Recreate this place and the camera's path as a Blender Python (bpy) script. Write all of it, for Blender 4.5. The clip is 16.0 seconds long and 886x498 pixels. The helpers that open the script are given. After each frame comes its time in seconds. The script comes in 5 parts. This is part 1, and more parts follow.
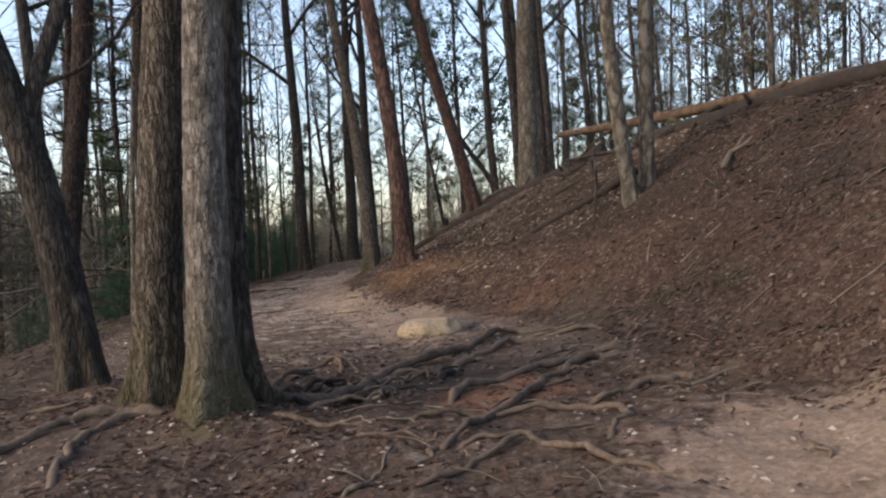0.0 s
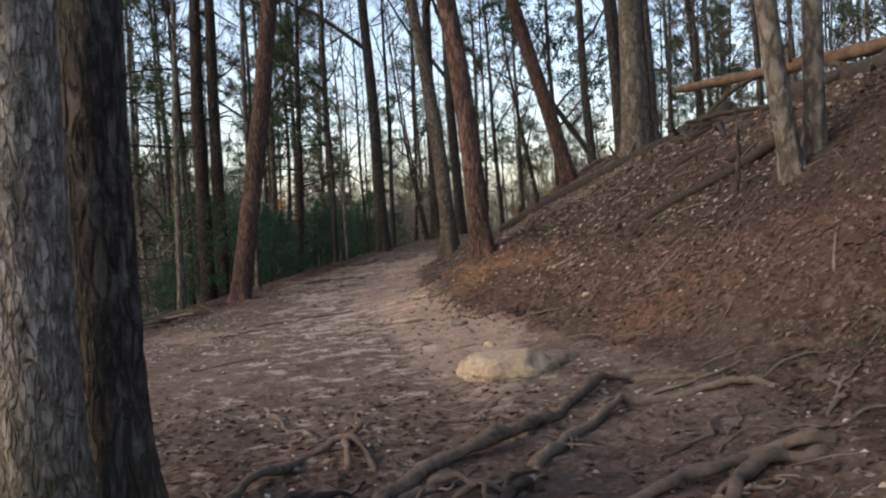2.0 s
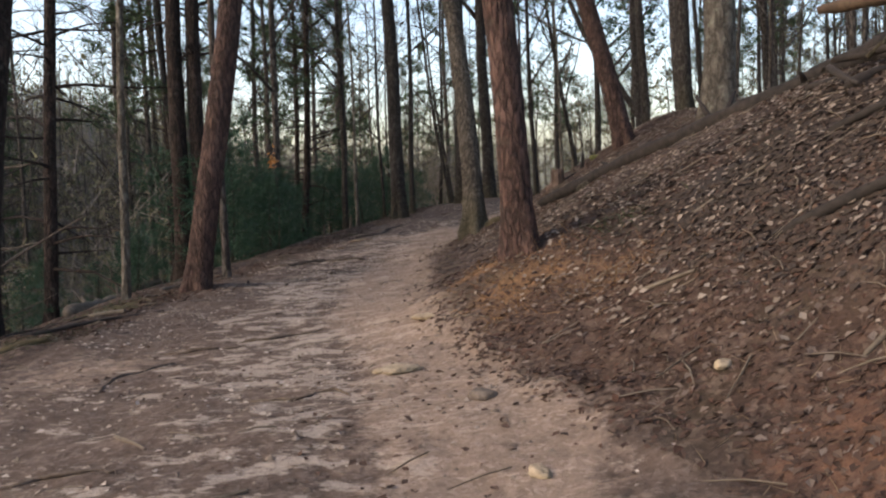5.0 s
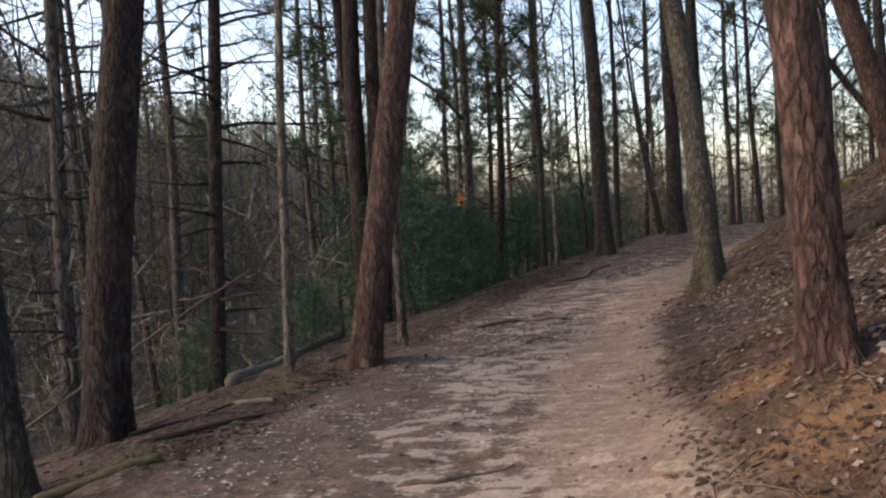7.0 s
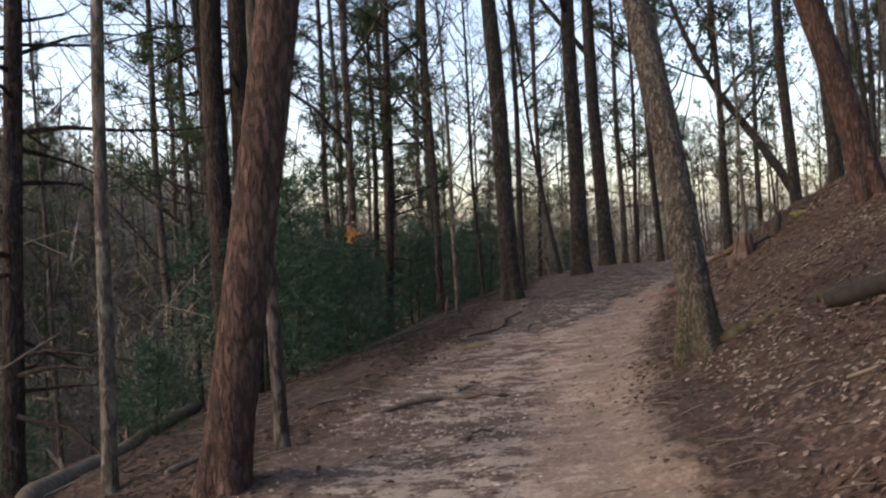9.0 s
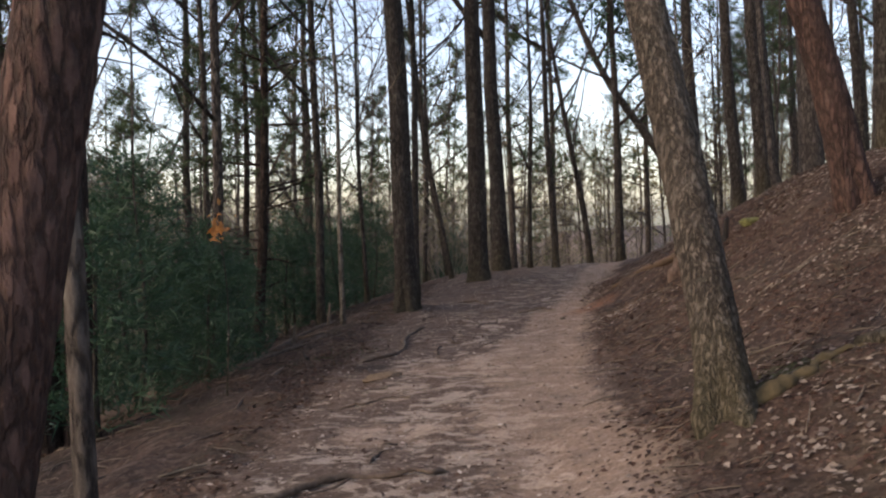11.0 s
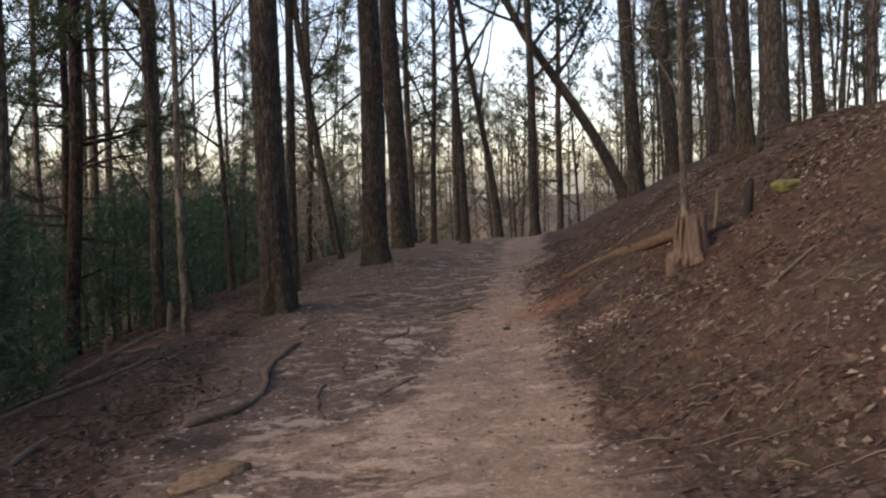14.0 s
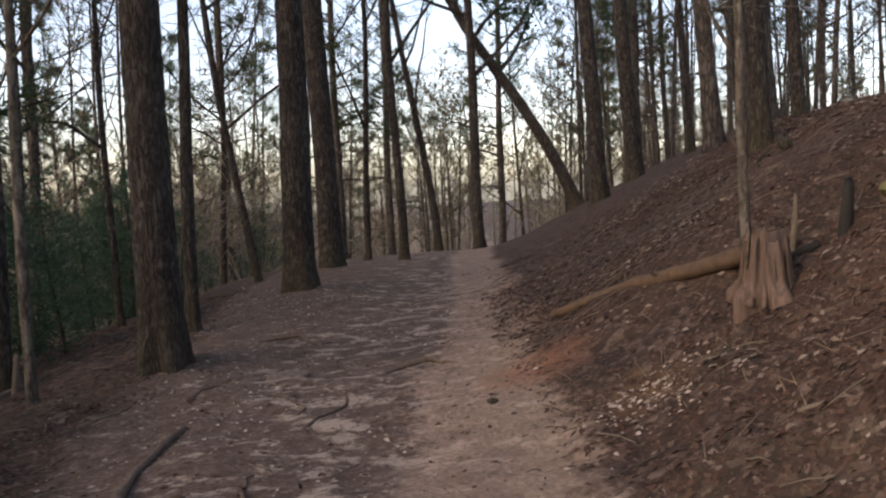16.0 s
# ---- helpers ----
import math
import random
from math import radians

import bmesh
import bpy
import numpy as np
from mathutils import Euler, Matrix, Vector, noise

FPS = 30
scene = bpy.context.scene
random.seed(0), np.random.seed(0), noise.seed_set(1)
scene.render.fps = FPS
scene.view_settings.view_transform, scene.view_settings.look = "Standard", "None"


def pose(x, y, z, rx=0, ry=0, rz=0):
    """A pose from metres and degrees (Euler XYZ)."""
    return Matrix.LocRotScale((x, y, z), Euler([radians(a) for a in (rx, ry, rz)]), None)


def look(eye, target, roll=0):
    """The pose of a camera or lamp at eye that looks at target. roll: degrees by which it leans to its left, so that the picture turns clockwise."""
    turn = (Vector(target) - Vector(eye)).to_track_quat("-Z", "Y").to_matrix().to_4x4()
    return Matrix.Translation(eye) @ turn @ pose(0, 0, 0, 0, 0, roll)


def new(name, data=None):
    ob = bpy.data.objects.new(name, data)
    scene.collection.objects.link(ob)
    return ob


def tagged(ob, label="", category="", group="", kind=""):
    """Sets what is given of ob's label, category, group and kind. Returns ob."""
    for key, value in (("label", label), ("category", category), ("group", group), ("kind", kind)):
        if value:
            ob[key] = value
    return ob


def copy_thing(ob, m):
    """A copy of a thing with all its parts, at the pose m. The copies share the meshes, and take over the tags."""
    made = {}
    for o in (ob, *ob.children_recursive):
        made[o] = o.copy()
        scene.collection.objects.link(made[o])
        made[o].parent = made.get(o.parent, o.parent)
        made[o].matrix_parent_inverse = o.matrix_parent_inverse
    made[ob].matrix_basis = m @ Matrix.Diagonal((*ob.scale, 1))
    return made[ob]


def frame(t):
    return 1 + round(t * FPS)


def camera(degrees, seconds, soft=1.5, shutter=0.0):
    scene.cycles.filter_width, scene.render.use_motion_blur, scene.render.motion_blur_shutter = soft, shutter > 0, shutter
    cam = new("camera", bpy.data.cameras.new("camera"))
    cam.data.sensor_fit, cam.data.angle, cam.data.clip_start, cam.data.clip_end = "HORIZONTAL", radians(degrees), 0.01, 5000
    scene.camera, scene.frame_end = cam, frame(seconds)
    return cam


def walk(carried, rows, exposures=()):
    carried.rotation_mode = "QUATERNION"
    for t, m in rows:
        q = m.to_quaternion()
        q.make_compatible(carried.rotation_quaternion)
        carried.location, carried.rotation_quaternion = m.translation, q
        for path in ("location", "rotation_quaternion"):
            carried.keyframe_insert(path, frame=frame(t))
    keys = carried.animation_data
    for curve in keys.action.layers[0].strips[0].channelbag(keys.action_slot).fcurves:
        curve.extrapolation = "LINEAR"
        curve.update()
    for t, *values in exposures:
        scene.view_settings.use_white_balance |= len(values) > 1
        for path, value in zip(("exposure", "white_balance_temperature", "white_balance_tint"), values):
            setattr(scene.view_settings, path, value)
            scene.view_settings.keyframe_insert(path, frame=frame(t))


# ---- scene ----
cam = camera(54.0, 16.0, soft=2.2)
METRES, EYE, LEAN = 20.5, 1.5, -2.5
ROWS = [
    (0.0, 0.0, 0.0, 0.0, -0.1, -1.12, 5.37),
    (0.5, 0.0007, 0.0309, 0.0005, -1.67, -1.83, 4.7),
    (1.0, 0.0041, 0.0634, 0.0014, 1.72, -1.18, 5.09),
    (1.5, 0.0037, 0.0928, 0.0039, 2.87, -1.88, 5.27),
    (2.0, 0.0064, 0.123, 0.0069, 6.17, -2.4, 6.13),
    (2.5, 0.0004, 0.154, 0.0091, 7.48, -0.89, 4.76),
    (3.0, -0.0053, 0.1819, 0.0095, 7.49, -0.64, 4.96),
    (5.5, -0.0092, 0.3175, 0.0179, 8.71, -5.64, 4.2),
    (6.0, -0.0155, 0.3438, 0.0232, 14.89, -3.34, 4.48),
    (6.5, -0.0235, 0.3694, 0.0246, 15.66, -2.25, 4.88),
    (7.0, -0.0355, 0.3993, 0.0257, 21.02, -2.39, 6.28),
    (7.5, -0.0513, 0.4288, 0.028, 21.16, -1.99, 6.17),
    (8.0, -0.0634, 0.462, 0.0283, 19.07, -2.19, 6.64),
    (8.5, -0.0812, 0.4924, 0.0285, 15.15, -1.68, 4.39),
    (9.0, -0.0944, 0.5254, 0.0276, 12.51, -0.86, 6.27),
    (11.5, -0.1399, 0.6697, 0.031, 1.17, -1.92, 4.54),
    (12.0, -0.1459, 0.7007, 0.0291, -2.11, -1.74, 5.54),
    (12.5, -0.1517, 0.7319, 0.0283, -4.39, -1.76, 5.24),
    (13.0, -0.151, 0.7681, 0.0274, -3.99, -1.44, 5.19),
    (13.5, -0.1507, 0.805, 0.027, -5.29, -4.28, 3.8),
    (14.0, -0.1452, 0.8391, 0.0276, -3.44, -4.38, 4.37),
    (14.5, -0.146, 0.8726, 0.0296, -2.35, -3.36, 2.92),
    (15.0, -0.1436, 0.9052, 0.0292, -3.91, -2.76, 4.3),
    (15.5, -0.1452, 0.937, 0.0278, -4.96, -3.94, 5.34),
    (16.0, -0.1458, 0.969, 0.0273, -8.28, -4.24, 4.84),
]
walk(cam, [(t, pose(0, 0, EYE, 0, LEAN, 0) @ pose(METRES * x, METRES * y, METRES * z, 90 + pitch, roll, yaw)) for t, x, y, z, yaw, pitch, roll in ROWS],
     exposures=[(0.0, 1.42, 7450, 11), (6.5, 1.55, 7450, 12), (11.5, 1.56, 7850, 17), (16.0, 1.55, 8050, 18)])

# ---- daylight: late afternoon, low soft sun from the left, behind ----
world = bpy.data.worlds.new("sky")
scene.world = world
world.use_nodes = True
wn = world.node_tree.nodes
sky = wn.new("ShaderNodeTexSky")
sky.sky_type = "NISHITA"
sky.sun_disc = False
sky.sun_elevation = radians(30)
sky.sun_rotation = radians(-115)
sky.air_density, sky.dust_density, sky.ozone_density = 0.8, 2.0, 0.8
wn["Background"].inputs["Strength"].default_value = 0.15
world.node_tree.links.new(sky.outputs["Color"], wn["Background"].inputs["Color"])
sun = new("sun", bpy.data.lights.new("sun", "SUN"))
sun.data.energy, sun.data.angle, sun.data.color = 0.22, radians(30), (1.0, 0.9, 0.78)
sun.matrix_world = look((-36.0, -17.0, 23.0), (0, 0, 0))


# ---- materials ----
def material(name, rough=0.9):
    m = bpy.data.materials.new(name)
    m.use_nodes = True
    b = m.node_tree.nodes["Principled BSDF"]
    b.inputs["Roughness"].default_value = rough
    b.inputs["Specular IOR Level"].default_value = 0.25
    return m, m.node_tree.nodes, m.node_tree.links, b


def ramp(nodes, links, source, stops):
    r = nodes.new("ShaderNodeValToRGB")
    while len(r.color_ramp.elements) < len(stops):
        r.color_ramp.elements.new(0.5)
    for e, (p, c) in zip(r.color_ramp.elements, stops):
        e.position, e.color = p, (*c, 1)
    links.new(source, r.inputs["Fac"])
    return r.outputs["Color"]


def noise_at(nodes, links, scale, detail=6.0, stretch=(1, 1, 1), rough=0.6):
    co = nodes.new("ShaderNodeTexCoord")
    mp = nodes.new("ShaderNodeMapping")
    mp.inputs["Scale"].default_value = stretch
    links.new(co.outputs["Object"], mp.inputs["Vector"])
    n = nodes.new("ShaderNodeTexNoise")
    n.inputs["Scale"].default_value, n.inputs["Detail"].default_value, n.inputs["Roughness"].default_value = scale, detail, rough
    links.new(mp.outputs["Vector"], n.inputs["Vector"])
    return n.outputs["Fac"], mp.outputs["Vector"]


def blend(nodes, links, fac, a, b, mode="MIX"):
    m = nodes.new("ShaderNodeMix")
    m.data_type, m.blend_type = "RGBA", mode
    if isinstance(fac, float):
        m.inputs["Factor"].default_value = fac
    else:
        links.new(fac, m.inputs["Factor"])
    for socket, v in ((m.inputs[6], a), (m.inputs[7], b)):
        if isinstance(v, tuple):
            socket.default_value = (*v, 1)
        else:
            links.new(v, socket)
    return m.outputs[2]


def calc(nodes, links, op, a, b=0.0):
    m = nodes.new("ShaderNodeMath")
    m.operation = op
    m.use_clamp = op in ("MULTIPLY", "ADD")
    for socket, v in ((m.inputs[0], a), (m.inputs[1], b)):
        if isinstance(v, (int, float)):
            socket.default_value = v
        else:
            links.new(v, socket)
    return m.outputs[0]


def bump(nodes, links, bsdf, height, strength, distance):
    b = nodes.new("ShaderNodeBump")
    b.inputs["Strength"].default_value, b.inputs["Distance"].default_value = strength, distance
    links.new(height, b.inputs["Height"])
    links.new(b.outputs["Normal"], bsdf.inputs["Normal"])


def bark(name, dark, mid, light, plate, stretch, lichen=0.0, moss=0.0, blotch=0.25, flake=0.5, mottle=0.8, furrow=0.78):
    """Furrowed bark: plates of differing tone parted by dark cracks, grain, blotches of lichen, moss on the foot."""
    m, n, l, b = material(name, 0.92)
    grain, vec = noise_at(n, l, 34, 6, (1, 1, stretch))
    speck, _ = noise_at(n, l, 90, 3, (1, 1, 0.7))
    broad, _ = noise_at(n, l, 2.2, 4, (1, 1, 0.7))
    warp = n.new("ShaderNodeVectorMath")
    warp.operation = "MULTIPLY_ADD"
    wob = n.new("ShaderNodeTexNoise")
    wob.inputs["Scale"].default_value, wob.inputs["Detail"].default_value = 26, 4
    l.new(vec, wob.inputs["Vector"])
    l.new(wob.outputs["Color"], warp.inputs[0])
    warp.inputs[1].default_value = (0.06, 0.06, 0.04)
    l.new(vec, warp.inputs[2])
    edge_v, cell_v = n.new("ShaderNodeTexVoronoi"), n.new("ShaderNodeTexVoronoi")
    edge_v.feature = "DISTANCE_TO_EDGE"
    for v in (edge_v, cell_v):
        v.inputs["Scale"].default_value = plate
        l.new(warp.outputs[0], v.inputs["Vector"])
    ragged = calc(n, l, "ADD", edge_v.outputs["Distance"], calc(n, l, "MULTIPLY", calc(n, l, "SUBTRACT", grain, 0.47), 0.9))
    crack = ramp(n, l, ragged, [(0.02, (0, 0, 0)), (0.27, (1, 1, 1))])
    tone = ramp(n, l, grain, [(0.28, dark), (0.5, mid), (0.74, light)])
    shade = ramp(n, l, cell_v.outputs["Color"], [(0.15, dark), (0.5, mid), (0.9, light)])
    col = blend(n, l, flake, tone, shade)
    col = blend(n, l, calc(n, l, "MULTIPLY", ramp(n, l, speck, [(0.55, (0, 0, 0)), (0.68, (1, 1, 1))]), 0.5), col, light)
    col = blend(n, l, calc(n, l, "ADD", calc(n, l, "MULTIPLY", crack, furrow), 1 - furrow), tuple(c * 0.6 for c in dark), col)
    patch = ramp(n, l, broad, [(0.5, (0, 0, 0)), (0.68, (1, 1, 1))])
    col = blend(n, l, calc(n, l, "MULTIPLY", patch, 0.22), col, light)
    blot, _ = noise_at(n, l, 8.5, 7, (1, 1, mottle))
    col = blend(n, l, calc(n, l, "MULTIPLY", ramp(n, l, blot, [(0.52, (0, 0, 0)), (0.64, (1, 1, 1))]), blotch), col, dark)
    if lichen:
        spot, _ = noise_at(n, l, 11, 5)
        col = blend(n, l, calc(n, l, "MULTIPLY", ramp(n, l, spot, [(0.57, (0, 0, 0)), (0.66, (1, 1, 1))]), lichen), col, (0.30, 0.31, 0.25))
    if moss:
        foot = n.new("ShaderNodeTexCoord")
        sep = n.new("ShaderNodeSeparateXYZ")
        l.new(foot.outputs["Object"], sep.inputs[0])
        low = ramp(n, l, calc(n, l, "ADD", calc(n, l, "MULTIPLY", sep.outputs["Z"], 0.9), calc(n, l, "MULTIPLY", broad, 0.6)),
                   [(0.35, (1, 1, 1)), (0.95, (0, 0, 0))])
        col = blend(n, l, calc(n, l, "MULTIPLY", low, moss), col, blend(n, l, grain, (0.055, 0.046, 0.020), (0.150, 0.128, 0.055)))
    info = n.new("ShaderNodeObjectInfo")
    col = blend(n, l, calc(n, l, "MULTIPLY", info.outputs["Random"], 0.25), col, dark)
    l.new(col, b.inputs["Base Color"])
    bump(n, l, b, calc(n, l, "ADD", calc(n, l, "MULTIPLY", crack, 0.6), calc(n, l, "MULTIPLY", grain, 0.5)), 1.0, 0.028)
    return m


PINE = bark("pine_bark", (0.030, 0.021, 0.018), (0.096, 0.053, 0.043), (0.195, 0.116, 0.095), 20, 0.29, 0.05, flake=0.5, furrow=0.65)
# same pine bark in darker tones: shade of the left-hand trunks in the colour
PINE_SHADED = bark("shaded_pine_bark", (0.013, 0.010, 0.009), (0.036, 0.024, 0.020), (0.105, 0.068, 0.054), 20, 0.29, 0.10, flake=0.5, furrow=0.65)
GREY = bark("grey_bark", (0.052, 0.042, 0.035), (0.225, 0.192, 0.165), (0.420, 0.370, 0.325), 44, 0.30, 0.25, 0.8, blotch=0.65, flake=0.15, mottle=1.7, furrow=0.35)
RIDGED = bark("ridged_bark", (0.036, 0.029, 0.023), (0.115, 0.092, 0.072), (0.265, 0.225, 0.182), 42, 0.26, 0.14, 0.45, flake=0.32)
# dark bark tones with the shade on trunks and fallen wood painted in
SHADED = bark("shaded_bark", (0.022, 0.018, 0.016), (0.062, 0.051, 0.045), (0.135, 0.115, 0.099), 26, 0.26, 0.15, 0.3)
SMOOTH = bark("smooth_bark", (0.075, 0.062, 0.050), (0.155, 0.133, 0.108), (0.245, 0.215, 0.175), 9, 0.4, 0.4, blotch=0.4, mottle=1.4)
# grey-brown twigs lightened so the colour holds the air haze
HAZED_TWIG = bark("hazed_twig_bark", (0.19, 0.160, 0.135), (0.29, 0.25, 0.215), (0.39, 0.35, 0.31), 14, 0.3)
FAR_BARK = bark("forest_bark", (0.040, 0.033, 0.029), (0.105, 0.087, 0.075), (0.190, 0.162, 0.138), 14, 0.3)


def plain_wood(name, dark, light, stretch=(1, 1, 1), scale=14):
    m, n, l, b = material(name, 0.9)
    grain, _ = noise_at(n, l, scale, 6, stretch)
    broad, _ = noise_at(n, l, 3, 3)
    col = ramp(n, l, grain, [(0.3, dark), (0.7, light)])
    col = blend(n, l, calc(n, l, "MULTIPLY", broad, 0.7), col, dark)
    info = n.new("ShaderNodeObjectInfo")
    col = blend(n, l, calc(n, l, "MULTIPLY", info.outputs["Random"], 0.35), col, light)
    l.new(col, b.inputs["Base Color"])
    bump(n, l, b, grain, 0.6, 0.015)
    return m


ROOT = plain_wood("root_wood", (0.050, 0.036, 0.027), (0.20, 0.150, 0.115), (1, 1, 1), 24)
DEAD = plain_wood("dead_wood", (0.085, 0.066, 0.050), (0.235, 0.190, 0.145))
ROTTEN = plain_wood("rotten_dark_wood", (0.016, 0.013, 0.012), (0.056, 0.044, 0.037))
PEELED = plain_wood("peeled_log_wood", (0.034, 0.025, 0.020), (0.160, 0.104, 0.066), (1, 1, 1), 11)
PALE = plain_wood("pale_bare_wood", (0.10, 0.09, 0.08), (0.30, 0.28, 0.255), (1, 1, 1), 9)
SPLIT = plain_wood("split_stump_wood", (0.022, 0.016, 0.014), (0.23, 0.155, 0.118), (4, 4, 0.3), 9)
CHAR = plain_wood("charred_wood", (0.010, 0.009, 0.009), (0.035, 0.031, 0.029))
MOSS_LOG = plain_wood("mossy_wood", (0.055, 0.042, 0.021), (0.165, 0.122, 0.066))


def foliage(name, tones, rough=0.6, through_light=0.0):
    m, n, l, b = material(name, rough)
    geo = n.new("ShaderNodeNewGeometry")
    col = ramp(n, l, geo.outputs["Random Per Island"], [(i / max(1, len(tones) - 1), c) for i, c in enumerate(tones)])
    spot, _ = noise_at(n, l, 1.3, 2)
    col = blend(n, l, calc(n, l, "MULTIPLY", spot, 0.22), col, tones[0])
    l.new(col, b.inputs["Base Color"])
    if through_light:
        t = n.new("ShaderNodeBsdfTranslucent")
        l.new(col, t.inputs["Color"])
        mix = n.new("ShaderNodeMixShader")
        mix.inputs[0].default_value = through_light
        l.new(b.outputs[0], mix.inputs[1])
        l.new(t.outputs[0], mix.inputs[2])
        l.new(mix.outputs[0], n["Material Output"].inputs["Surface"])
    return m


NEEDLE = foliage("pine_needles", [(0.030, 0.052, 0.026), (0.045, 0.078, 0.036), (0.062, 0.095, 0.042), (0.085, 0.10, 0.045)], 0.55, 0.25)
EVERGREEN = foliage("evergreen_leaves", [(0.022, 0.052, 0.030), (0.034, 0.078, 0.044), (0.052, 0.104, 0.058)], 0.45, 0.2)
HAZE_LEAF = foliage("budding_twigs", [(0.140, 0.120, 0.078), (0.185, 0.168, 0.100), (0.215, 0.208, 0.118)], 0.8, 0.3)
LITTER = foliage("dry_leaves", [(0.042, 0.025, 0.018), (0.066, 0.039, 0.028), (0.092, 0.056, 0.041), (0.080, 0.039, 0.026), (0.125, 0.084, 0.064), (0.058, 0.034, 0.025), (0.22, 0.17, 0.14)], 0.8, 0.15)
# dark leaf tones that carry the tree shade on the bank
SHADED_LITTER = foliage("shaded_leaves", [(0.036, 0.026, 0.020), (0.052, 0.037, 0.028), (0.072, 0.050, 0.038), (0.060, 0.037, 0.027)], 0.75, 0.05)
PALE_LITTER = foliage("bleached_leaves", [(0.24, 0.185, 0.15), (0.36, 0.295, 0.25), (0.52, 0.45, 0.39)], 0.85, 0.1)
GREY_LITTER = foliage("grey_leaves", [(0.14, 0.11, 0.088), (0.22, 0.175, 0.142), (0.34, 0.28, 0.23)], 0.85, 0.1)
STRAW = foliage("pine_straw", [(0.13, 0.068, 0.033), (0.20, 0.11, 0.052), (0.28, 0.165, 0.085)], 0.8, 0.1)
PEBBLE = foliage("pebble_stone", [(0.10, 0.075, 0.06), (0.17, 0.13, 0.10), (0.30, 0.245, 0.20)], 0.9)
WITHERED = foliage("withered_leaf", [(0.34, 0.15, 0.05), (0.50, 0.26, 0.10)], 0.7, 0.3)
DRY_TUFT = foliage("dry_grass", [(0.17, 0.122, 0.08), (0.26, 0.20, 0.14)], 0.8, 0.2)
GREEN_TUFT = foliage("low_green_plants", [(0.03, 0.055, 0.022), (0.06, 0.085, 0.035)], 0.7, 0.2)


def stone(name, dark, light, tint):
    m, n, l, b = material(name, 0.88)
    grain, _ = noise_at(n, l, 26, 8)
    broad, _ = noise_at(n, l, 4, 4)
    col = ramp(n, l, grain, [(0.3, dark), (0.7, light)])
    col = blend(n, l, calc(n, l, "MULTIPLY", ramp(n, l, broad, [(0.45, (0, 0, 0)), (0.7, (1, 1, 1))]), 0.6), col, tint)
    l.new(col, b.inputs["Base Color"])
    bump(n, l, b, grain, 0.7, 0.02)
    return m


ROCK = stone("pale_rock", (0.21, 0.160, 0.105), (0.45, 0.36, 0.255), (0.30, 0.22, 0.13))
GREY_ROCK = stone("grey_rock", (0.085, 0.064, 0.052), (0.215, 0.172, 0.14), (0.13, 0.095, 0.073))
TAN_ROCK = stone("ochre_rock", (0.10, 0.068, 0.042), (0.25, 0.175, 0.11), (0.15, 0.10, 0.066))
MOSSY_ROCK = stone("mossy_rock", (0.075, 0.080, 0.028), (0.20, 0.195, 0.075), (0.14, 0.125, 0.06))


